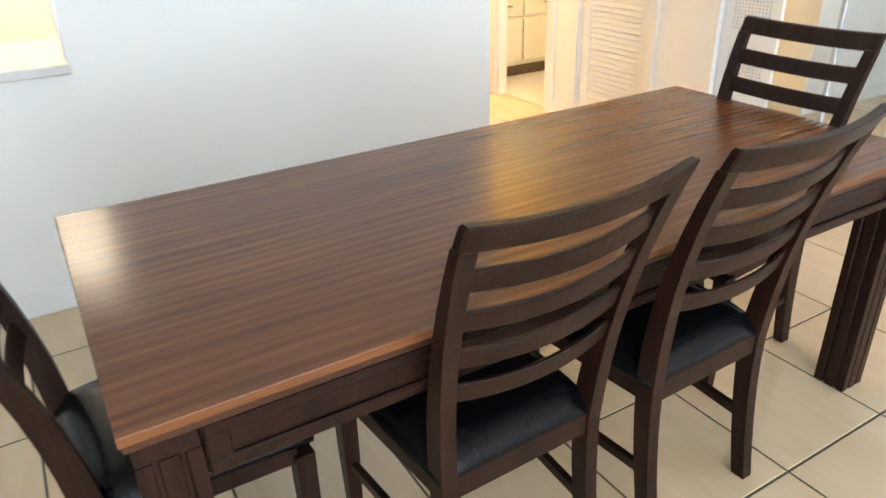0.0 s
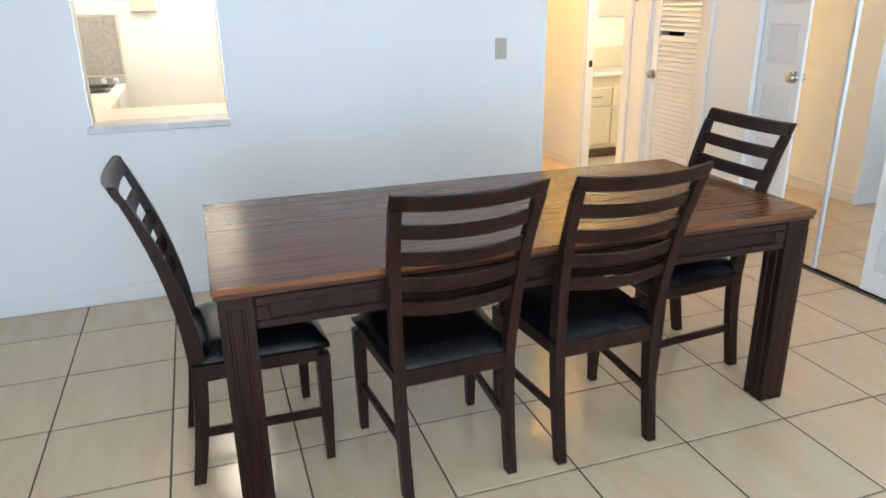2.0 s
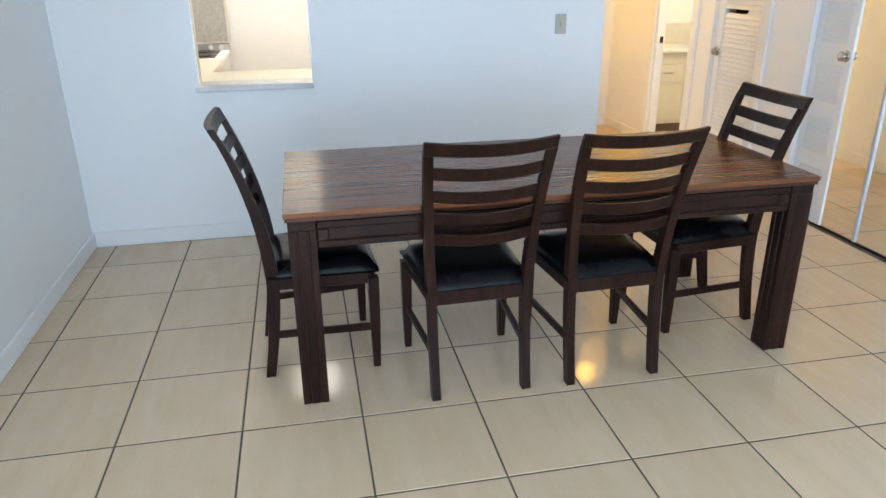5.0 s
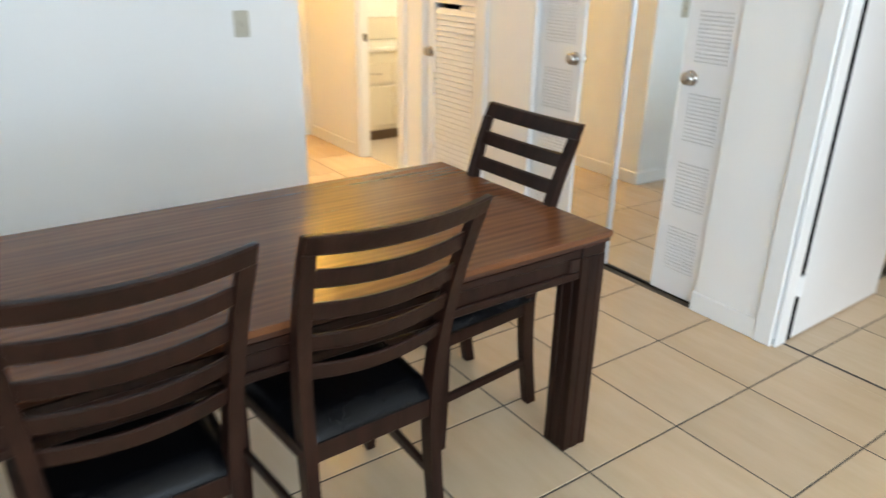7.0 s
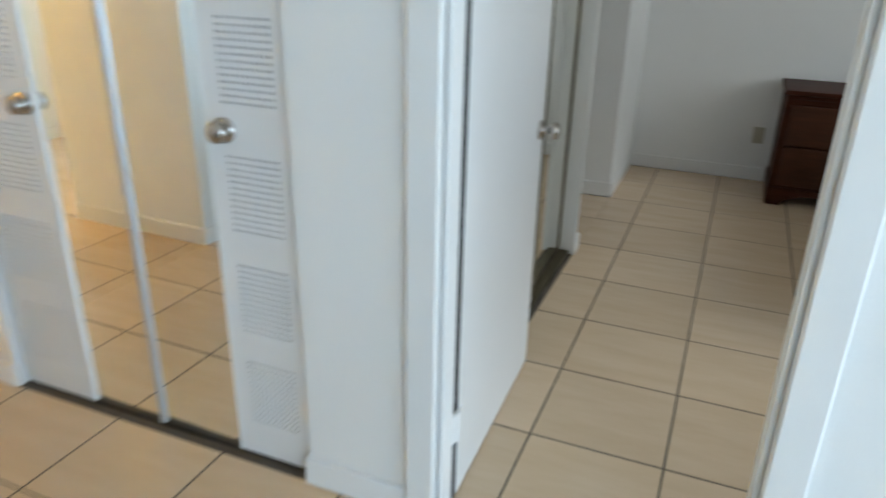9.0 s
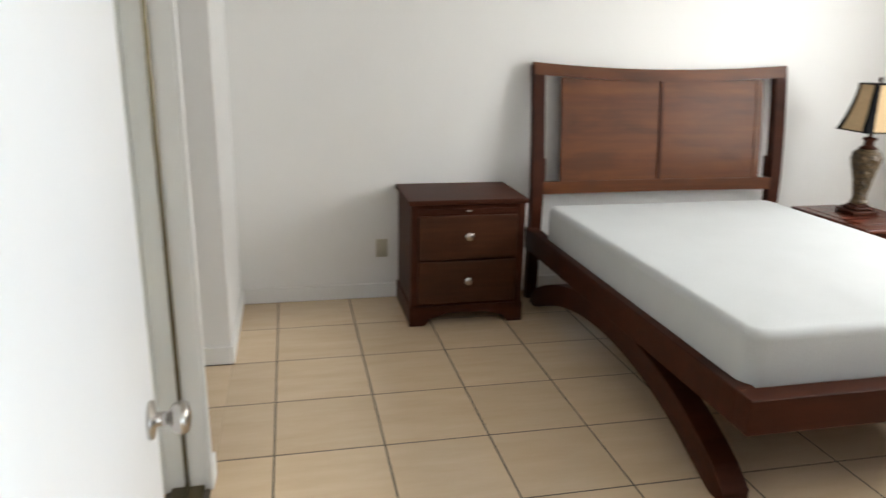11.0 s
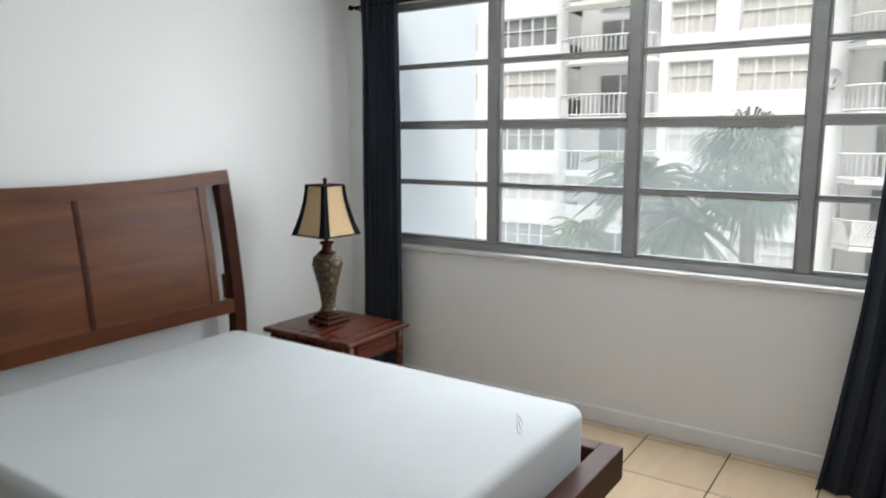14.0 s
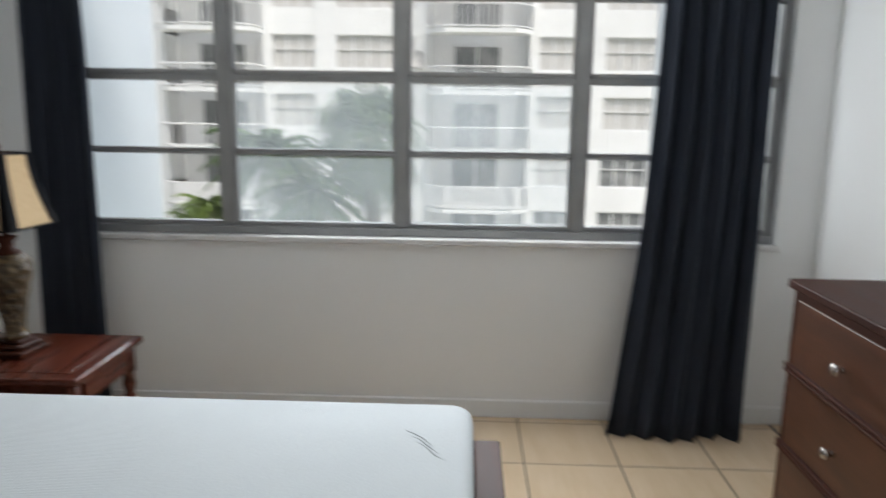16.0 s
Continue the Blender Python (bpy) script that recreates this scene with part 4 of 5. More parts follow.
def bed():
    b = thing("bed_frame", (6.2, -1.08, 0), "cherry wooden platform bed with bowed headboard and arched legs", "bed")
    x0, x1, ya, yb = 5.046, 7.3, -1.892, -0.269
    zt, zb = 0.462, 0.335
    part("foot_rail", box(x0, x0 + 0.085, ya, yb, zb, zt, 0.003), CHERRYD, b)
    part("side_rail", box(x0 + 0.085, x1, yb - 0.075, yb, zb, zt, 0.003), CHERRYD, b)
    part("side_rail", box(x0 + 0.085, x1, ya, ya + 0.075, zb, zt, 0.003), CHERRYD, b)
    part("slat_platform", box(x0 + 0.085, x1, ya + 0.075, yb - 0.075, 0.375, 0.395, 0.0), CHERRYD, b)
    part("arched_leg", arc_bar(yb - 0.13, yb - 0.025), CHERRYD, b)
    part("arched_leg", arc_bar(ya - 0.07, ya + 0.035), CHERRYD, b)
    part("center_leg", box(5.9, 5.94, -1.1, -1.06, 0.0, 0.375, 0.003), CHERRYD, b)
    # headboard, bowed towards the wall and dipped along its top
    ya, yb = -1.995, -0.295

    def hx(u, z):
        return 7.272 + 0.03 * (1 - (2 * u - 1) ** 2) + 0.098 * max(0.0, (z - 0.62) / 0.82) ** 1.5 + 0.03 * max(0.0, 0.62 - z)

    def sheet(y0, y1, z0, z1, thick, dip=0.0, ny=10, nz=6, off=0.0, diplow=0.0):
        bm = bmesh.new()
        g = []
        for s in (0, 1):
            rows = []
            for i in range(ny + 1):
                col = []
                for j in range(nz + 1):
                    y = y0 + (y1 - y0) * i / ny
                    u = (y - ya) / (yb - ya)
                    w = 1 - (2 * u - 1) ** 2
                    lo, hi = z0 - diplow * w, z1 - dip * w
                    z = lo + (hi - lo) * j / nz
                    col.append(bm.verts.new((hx(u, z) + off + s * thick, y, z)))
                rows.append(col)
            g.append(rows)
        for s in (0, 1):
            for i in range(ny):
                for j in range(nz):
                    bm.faces.new((g[s][i][j], g[s][i + 1][j], g[s][i + 1][j + 1], g[s][i][j + 1]))
        for i in range(ny):
            for j in (0, nz):
                bm.faces.new((g[0][i][j], g[0][i + 1][j], g[1][i + 1][j], g[1][i][j]))
        for j in range(nz):
            for i in (0, ny):
                bm.faces.new((g[0][i][j], g[0][i][j + 1], g[1][i][j + 1], g[1][i][j]))
        bmesh.ops.recalc_face_normals(bm, faces=bm.faces[:])
        return bm
    hb = part("headboard", sheet(ya + 0.07, yb - 0.07, 0.67, 0.745, 0.032), CHERRY, b, "bowed cherry wood headboard")
    part("top_rail", sheet(ya + 0.002, yb - 0.002, 1.378, 1.448, 0.036, 0.036, 16, 3, -0.002, 0.036), CHERRY, hb)
    part("panel", sheet(-1.128, -0.52, 0.745, 1.372, 0.02, 0.03, 8, 8, 0.006), CHERRY, hb)
    part("panel", sheet(-1.79, -1.15, 0.745, 1.372, 0.02, 0.03, 8, 8, 0.006), CHERRY, hb)
    for y0, y1 in ((-1.15, -1.128), (-0.52, -0.475), (-1.835, -1.79)):
        part("stile", sheet(y0, y1, 0.742, 1.36, 0.03, 0.0, 2, 8, 0.0), CHERRYD if y1 - y0 < 0.03 else CHERRY, hb)
    for y0, y1 in ((ya + 0.068, ya + 0.092), (yb - 0.092, yb - 0.068)):
        part("bracket", sheet(y0, y1, 0.745, 0.88, 0.03, 0.0, 2, 3, 0.028), CHERRYD, hb, "dark bracket behind the slot")
    for y0, y1 in ((ya, ya + 0.07), (yb - 0.07, yb)):
        part("post", sheet(y0, y1, 0.0, 1.43, 0.062, 0.0, 2, 14, -0.002), CHERRYD, hb)


bed()


def mattress():
    bm = bmesh.new()
    x0, x1, y0, y1, z0, z1 = 5.14, 7.07, -1.76, -0.312, 0.4, 0.652
    bmesh.ops.create_cube(bm, size=1, matrix=Matrix.LocRotScale(((x0 + x1) / 2, (y0 + y1) / 2, (z0 + z1) / 2), None, (x1 - x0, y1 - y0, z1 - z0)))
    ver = [e for e in bm.edges if abs(e.verts[0].co.z - e.verts[1].co.z) > 0.1]
    bmesh.ops.bevel(bm, geom=ver, offset=0.07, segments=5, affect="EDGES", profile=0.5)
    hor = [e for e in bm.edges if abs(e.verts[0].co.z - e.verts[1].co.z) < 1e-4 and e.calc_face_angle(0) > 1.0]
    bmesh.ops.bevel(bm, geom=hor, offset=0.034, segments=5, affect="EDGES", profile=0.5)
    m = thing("mattress", (6.08, -1.03, 0.4), "bare mattress in a white knitted cover", "mattress")
    part("cover", bm, SHEET, m, smooth=True)
    for k in range(3):
        part("fold", tube([(5.21 + 0.018 * k + 0.03 * i, -1.38 - 0.04 * k - 0.035 * i + 0.01 * math.sin(i * 2 + k), z1 - 0.001) for i in range(4)], [0.0008, 0.004, 0.0036, 0.0008], 6), SHEET, m, smooth=True)


mattress()


def drawer_front(parent, xf, y0, y1, z0, z1, material, knobs, r=0.015):
    dw = part("drawer", box(xf - 0.012, xf + 0.004, y0, y1, z0, z1, 0.005, seg=2), material, parent)
    for ky, kz in knobs:
        q = Matrix.Rotation(radians(-90), 4, "Y") if xf > 5 else Matrix.Rotation(radians(90), 4, "Y")
        bm = lathe([(r * 0.55, 0), (r * 0.4, 0.006), (r * 0.4, 0.014), (r * 0.9, 0.019), (r, 0.024), (r * 0.8, 0.029), (r * 0.2, 0.031)], 0, 0, 0, 16)
        bm.transform(Matrix.Translation((xf - 0.012 if xf > 5 else xf + 0.012, ky, kz)) @ q)
        part("knob", bm, CHROME, dw, "satin silver knob", smooth=True)
    return dw


def bracket_foot(y0, y1, h, cut, lip=0.012):
    """Front apron whose underside is cut out between two bracket feet."""
    p = [(y0, 0), (y0 + cut * 0.55, 0), (y0 + cut * 0.75, h * 0.35), (y0 + cut, h * 0.45), (y0 + cut * 1.35, h * 0.62), (y1 - cut * 1.35, h * 0.62), (y1 - cut, h * 0.45),
         (y1 - cut * 0.75, h * 0.35), (y1 - cut * 0.55, 0), (y1, 0), (y1, h), (y0, h)]
    return p


def nightstand():
    t = thing("nightstand", (7.19, 0.18, 0), "dark cherry two-drawer nightstand with silver knobs", "nightstand")
    xf, xb, y0, y1 = 6.95, 7.44, -0.145, 0.508
    part("body", box(xf, xb, y0 + 0.008, y1 - 0.008, 0.1, 0.695, 0.004), CHERRYD, t)
    part("top", box(xf - 0.02, xb, y0 - 0.012, y1 + 0.012, 0.697, 0.724, 0.006, seg=2), CHERRYD, t)
    for a, b in ((y0 + 0.002, y0 + 0.04), (y1 - 0.04, y1 - 0.002)):
        part("corner_post", box(xf - 0.01, xf + 0.03, a, b, 0.1, 0.695, 0.003), CHERRYD, t)
    tray = part("pull_out_tray", box(xf - 0.006, xf + 0.01, y0 + 0.045, y1 - 0.045, 0.645, 0.672, 0.003), CHERRYD, t)
    part("tray_knob", box(xf - 0.018, xf - 0.006, 0.165, 0.2, 0.653, 0.666, 0.004), CHROME, tray)
    drawer_front(t, xf - 0.002, y0 + 0.044, y1 - 0.044, 0.385, 0.635, DRAWERW, [(0.182, 0.52)], 0.026)
    drawer_front(t, xf - 0.002, y0 + 0.044, y1 - 0.044, 0.13, 0.375, DRAWERW, [(0.182, 0.262)], 0.026)
    part("base_apron", prism(bracket_foot(y0 - 0.004, y1 + 0.004, 0.115, 0.16), 0, xf - 0.016, xf + 0.008, 0.003), CHERRYD, t)
    for a, b in ((y0 - 0.003, y0 + 0.02), (y1 - 0.02, y1 + 0.003)):
        part("side_base", box(xf + 0.008, xb, a, b, 0.0, 0.115, 0.004), CHERRYD, t)


nightstand()


def dresser():
    t = thing("dresser", (3.85, -1.25, 0), "wide cherry wood dresser with silver knobs", "dresser")
    xf, xb, y0, y1 = 4.06, 3.64, -2.045, -0.45
    part("body", box(xb, xf, y0, y1, 0.08, 0.968, 0.004), CHERRYD, t)
    part("top", box(xb, xf + 0.018, y0 - 0.018, y1 + 0.018, 0.97, 1.0, 0.006, seg=2), CHERRYD, t)
    part("base", box(xb, xf + 0.008, y0 - 0.006, y1 + 0.006, 0.0, 0.1, 0.004), CHERRYD, t)
    for ya, yb in ((y0 + 0.035, -1.255), (-1.24, y1 - 0.035)):
        for z0, z1 in ((0.71, 0.94), (0.43, 0.695), (0.135, 0.415)):
            drawer_front(t, xf, ya, yb, z0, z1, DRESSER, [((ya + yb) / 2 - 0.05, (z0 + z1) / 2 - 0.01)], 0.019)
    for z in (0.701, 0.423):
        for dz in (-0.0085, 0.0085):
            part("bead", box(xf, xf + 0.019, y0 + 0.012, y1 - 0.012, z + dz - 0.0075, z + dz + 0.0075, 0.005, seg=2), CHERRYD, t)


dresser()


def end_table():
    t = thing("end_table", (6.87, -2.31, 0), "red mahogany end table with a drawer and turned legs", "side table")
    x0, x1, y0, y1 = 6.56, 7.2, -2.575, -2.045
    part("top", box(x0, x1, y0, y1, 0.543, 0.571, 0.008, seg=2), CHERRYR, t)
    part("top_inlay", box(x0 + 0.06, x1 - 0.06, y0 + 0.06, y1 - 0.06, 0.571, 0.574, 0.001), CHERRYR, t)
    part("apron", box(x0 + 0.04, x1 - 0.04, y0 + 0.035, y1 - 0.035, 0.43, 0.543, 0.003), CHERRYR, t)
    dw = part("drawer", box(x0 + 0.026, x0 + 0.042, y0 + 0.1, y1 - 0.1, 0.445, 0.53, 0.004), CHERRYR, t)
    prof = [(0.016, 0), (0.02, 0.02), (0.014, 0.04), (0.022, 0.12), (0.026, 0.2), (0.018, 0.28), (0.028, 0.3), (0.028, 0.315), (0.018, 0.33), (0.027, 0.37), (0.02, 0.42), (0.03, 0.43), (0.03, 0.545)]
    for x in (x0 + 0.05, x1 - 0.05):
        for y in (y0 + 0.05, y1 - 0.05):
            part("turned_leg", lathe(prof, x, y, 0, 14), CHERRYR, t, smooth=True)


end_table()


def carved_urn(x, y, z):
    """A vase that swells to its shoulder, its wall raised in a net of scrolled lozenges."""
    prof = [(0.06, 0.044), (0.075, 0.05), (0.09, 0.041), (0.13, 0.04), (0.2, 0.05), (0.26, 0.064), (0.31, 0.078), (0.345, 0.084), (0.375, 0.078), (0.395, 0.06), (0.405, 0.044)]
    bm, n, rows = bmesh.new(), 72, 70
    rings = []
    for j in range(rows + 1):
        h = 0.06 + 0.345 * j / rows
        k = max(i for i in range(len(prof) - 1) if prof[i][0] <= h + 1e-9)
        (h0, r0), (h1, r1) = prof[k], prof[k + 1]
        u = (h - h0) / (h1 - h0)
        r = r0 + (r1 - r0) * (u * u * (3 - 2 * u))
        fade = min(1.0, max(0.0, (h - 0.1) / 0.04)) * min(1.0, max(0.0, (0.395 - h) / 0.03))
        ring = []
        for i in range(n):
            a = 2 * math.pi * i / n
            v = h * 52 + 0.5 * math.sin(3 * a)
            net = max(abs(math.sin(4 * a + v)), abs(math.sin(4 * a - v)))
            d = fade * (0.0075 * net ** 3 + 0.002 * noise.noise((math.cos(a) * 9, math.sin(a) * 9, h * 90)) - 0.004)
            ring.append(bm.verts.new((x + (r + d) * math.cos(a), y + (r + d) * math.sin(a), z + h)))
        rings.append(ring)
    for p, q in zip(rings, rings[1:]):
        for i in range(n):
            bm.faces.new((p[i], p[(i + 1) % n], q[(i + 1) % n], q[i]))
    bm.faces.new(rings[0][::-1])
    bm.faces.new(rings[-1])
    return bm


def table_lamp():
    x, y, z = 6.95, -2.32, 0.574
    t = thing("table_lamp", (x, y, z), "table lamp, carved urn base, tan shade with black stripes", "lamp")
    turn = Matrix.Translation((x, y, 0)) @ Matrix.Rotation(radians(-5), 4, "Z") @ Matrix.Translation((-x, -y, 0))
    bm = box(x - 0.085, x + 0.085, y - 0.085, y + 0.085, z, z + 0.024, 0.005)
    box(x - 0.065, x + 0.065, y - 0.065, y + 0.065, z + 0.024, z + 0.045, 0.008, bm)
    box(x - 0.048, x + 0.048, y - 0.048, y + 0.048, z + 0.045, z + 0.06, 0.008, bm)
    bm.transform(turn)
    part("plinth", bm, CHERRYD, t)
    part("urn", carved_urn(x, y, z), CARVED, t, "carved antique gold urn", smooth=True)
    part("neck", lathe([(0.05, 0.4), (0.052, 0.408), (0.03, 0.42), (0.026, 0.445), (0.04, 0.46), (0.04, 0.468), (0.012, 0.472), (0.012, 0.52)], x, y, z, 20), CHERRYD, t, smooth=True)
    # four bell-shaped panels with wide black bands at the corners
    zb, zt = 1.085, 1.36
    sh = part("shade", shade_shell(x, y, zb, zt, 0.134, 0.076, 0.0, turn, 0.68, False), SHADE, t, "tan cloth lamp shade")
    part("corner_band", shade_shell(x, y, zb, zt, 0.134, 0.076, 0.003, turn, 0.68, True), BLACK, sh, "wide black band at each corner")
    for zz, hw in ((zb, 0.136), (zt, 0.078)):
        bm = bmesh.new()
        for a, b, c, e in ((-hw, hw, -hw - 0.004, -hw + 0.004), (-hw, hw, hw - 0.004, hw + 0.004), (-hw - 0.004, -hw + 0.004, -hw, hw), (hw - 0.004, hw + 0.004, -hw, hw)):
            box(x + a, x + b, y + c, y + e, zz - 0.004, zz + 0.004, 0.002, bm)
        bm.transform(turn)
        part("rim", bm, BLACK, sh)
    bm = box(x - 0.077, x + 0.077, y - 0.077, y + 0.077, zt - 0.004, zt, 0.0)
    bm.transform(turn)
    part("shade_lid", bm, CHERRYD, sh)
    part("finial", lathe([(0.008, 0), (0.006, 0.008), (0.01, 0.016), (0.013, 0.03), (0.005, 0.042)], x, y, zt, 12), CHERRYD, t, smooth=True)


def shade_shell(x, y, zb, zt, hb, ht, off, turn, keep, corners):
    """Bell-shaped four-sided shell: either the cloth panels or the bands that wrap its corners."""
    bm = bmesh.new()
    nz = 10
    spans = ((-1, -keep), (keep, 1)) if corners else ((-1, 1),)
    for side in range(4):
        rot = Matrix.Rotation(radians(90 * side), 4, "Z")
        for a, b in spans:
            prev = None
            for j in range(nz + 1):
                u = j / nz
                h = ht + (hb - ht) * (1 - u) ** 1.6 + off
                row = [bm.verts.new(Matrix.Translation((x, y, 0)) @ rot @ Vector((s * h, -h, zb + (zt - zb) * u))) for s in (a, b)]
                if prev:
                    bm.faces.new((prev[0], prev[1], row[1], row[0]))
                prev = row
    bm.transform(turn)
    bmesh.ops.remove_doubles(bm, verts=bm.verts[:], dist=1e-5)
    ext = bmesh.ops.extrude_face_region(bm, geom=bm.faces[:])
    vs = [v for v in ext["geom"] if isinstance(v, bmesh.types.BMVert)]
    for v in vs:
        dx, dy = v.co.x - x, v.co.y - y
        v.co.x, v.co.y = x + dx * 0.985, y + dy * 0.985
    bmesh.ops.recalc_face_normals(bm, faces=bm.faces[:])
    return bm


table_lamp()


def curtain(name, xa, xb, flare_a, flare_b, y, folds, z0, z1, label, amp=0.035, flare_y=0.0):
    """Hanging cloth in upright folds that widens towards its hem."""
    t = thing(name, ((xa + xb) / 2, y, z0), label, "curtain", "pair of bedroom curtains")
    bm = bmesh.new()
    nu, nz = folds * 10, 26
    rows = []
    for j in range(nz + 1):
        v = j / nz
        w = (1 - v) ** 2.2
        row = []
        for i in range(nu + 1):
            u = i / nu
            x = (xa - flare_a * w) + (xb + flare_b * w - xa + flare_a * w) * u
            ph = u * folds * 2 * math.pi
            yy = y + amp * (0.75 + 0.5 * noise.noise((u * 5, 0, 3))) * math.sin(ph + 0.6 * noise.noise((u * 4, v * 2.0, 7))) + 0.02 * noise.noise((u * 7, v * 3, 1)) + flare_y * w * (0.5 + 0.5 * noise.noise((u * 3, 5, 2)))
            x += 0.012 * math.sin(2 * ph) + 0.01 * noise.noise((u * 9, v * 4, 4))
            row.append(bm.verts.new((x, yy, z0 + (z1 - z0) * v)))
        rows.append(row)
    for a, b in zip(rows, rows[1:]):
        for i in range(nu):
            bm.faces.new((a[i], a[i + 1], b[i + 1], b[i]))
    ext = bmesh.ops.extrude_face_region(bm, geom=bm.faces[:])
    for v in ext["geom"]:
        if isinstance(v, bmesh.types.BMVert):
            v.co.y -= 0.003
    bmesh.ops.recalc_face_normals(bm, faces=bm.faces[:])
    part("cloth", bm, CURTAIN, t, smooth=True)


curtain("curtain", 6.955, 7.26, 0.0, 0.03, SOUTH + 0.09, 7, 0.006, 2.49, "dark navy curtain bunched beside the window", 0.032)
curtain("curtain", 3.805, 4.3, -0.03, 0.18, SOUTH + 0.1, 6, 0.006, 2.49, "dark charcoal curtain flaring onto the floor", 0.045, 0.22)
rod = thing("curtain_rod", (5.5, SOUTH + 0.1, 2.43), "thin black curtain rod over the window", "curtain rod")
part("rod", tube([(3.72, SOUTH + 0.09, 2.445), (5.5, SOUTH + 0.09, 2.445), (7.33, SOUTH + 0.09, 2.445)], 0.008, 10), BLACK, rod, smooth=True)
for x in (3.7, 7.34):
    part("rod_end", lathe([(0.006, -0.016), (0.016, -0.01), (0.019, 0), (0.016, 0.01), (0.006, 0.016)], x, SOUTH + 0.09, 2.445, 12), BLACK, rod, smooth=True)
for x in (3.78, 7.3):
    part("bracket", box(x - 0.008, x + 0.008, SOUTH, SOUTH + 0.1, 2.43, 2.44, 0.002), BLACK, rod)

# ---- outdoors ----
GZ = -5.6
bm = box(-900, 900, -1800, 200, GZ - 1, GZ, 0)
structure("ground", bm, GRASS, "lawn and paving between the buildings")
fin = box(7.24, 7.45, -4.42, -3.27, GZ, 9, 0.01)
structure("wall_wing", fin, BLUESTUC, "pale blue stucco wing wall beside the window")
bm = box(-1.0, 7.24, -3.36, -3.272, GZ, -0.11, 0)
structure("wall_outside", bm, STUCCO, "white stucco outside wall below the window")

FY = -33.0
ab = thing("apartment_building", (2, FY - 6, GZ), "white apartment block with balconies and window bands", "building")
FL = 2.65
Z0 = -5.45
PER = 12.25
XS = [7.0 + PER * i for i in (-3, -2, -1, 0, 1, 2)]
wl = bmesh.new()
box(-42, 36, FY - 12, FY - 1.6, GZ, Z0 + 7 * FL + 1.2, 0, wl)
for f in range(8):
    z = Z0 + f * FL
    for xr in XS:
        # spandrel bands between rows of windows, left of each balcony bay
        box(xr - PER + 0.0, xr - 4.6, FY - 1.6, FY, z - 0.2 if f else GZ, z + 0.95, 0, wl)
for xr in XS:
    for a, b in ((-4.6, -5.0), (-7.0, -8.0), (-11.6, -12.25)):
        box(xr + b, xr + a, FY - 1.6, FY + 0.06, GZ, Z0 + 7 * FL + 1.2, 0, wl)
part("wall", wl, STUCCO, ab)
part("roof", box(-42.3, 36.3, FY - 12.3, FY + 0.4, Z0 + 7 * FL + 1.2, Z0 + 7 * FL + 1.5, 0), PIER, ab)


def far_window(w, h, cols, frame_mat, glass_mat):
    """Meshes of a window: its bars and its panes."""
    fr = bmesh.new()
    box(0, w, -0.05, 0.03, 0, 0.06, 0, fr)
    box(0, w, -0.05, 0.03, h - 0.06, h, 0, fr)
    for i in range(cols + 1):
        x = w * i / cols
        box(max(0, x - 0.035), min(w, x + 0.035), -0.05, 0.03, 0.06, h - 0.06, 0, fr)
    box(0.04, w - 0.04, -0.05, 0.02, h * 0.55, h * 0.55 + 0.04, 0, fr)
    gl = box(0.03, w - 0.03, -0.12, -0.06, 0.03, h - 0.03, 0)
    a, b = bpy.data.meshes.new("window_frame"), bpy.data.meshes.new("pane")
    fr.to_mesh(a), gl.to_mesh(b)
    fr.free(), gl.free()
    a.materials.append(frame_mat), b.materials.append(glass_mat)
    return a, b


MODELS = {(w, m): far_window(w, 1.5, c, WHITEM, g) for w, c in ((1.95, 3), (3.55, 5)) for m, g in (("d", FARGLASS), ("b", BLIND))}
rnd = random.Random(4)
for f in range(7):
    for xr in XS:
        if not -36 < xr < 34:
            continue
        for w, dx in ((1.95, -6.98), (3.55, -11.58)):
            a, b = MODELS[(w, rnd.choice("dbbb"))]
            wnd = new("window", a)
            wnd.parent = ab
            wnd.location = Vector((xr + dx, FY - 0.12, Z0 + f * FL + 0.95)) - Vector((2, FY - 6, GZ))
            pn = new("pane", b)
            pn.parent = wnd


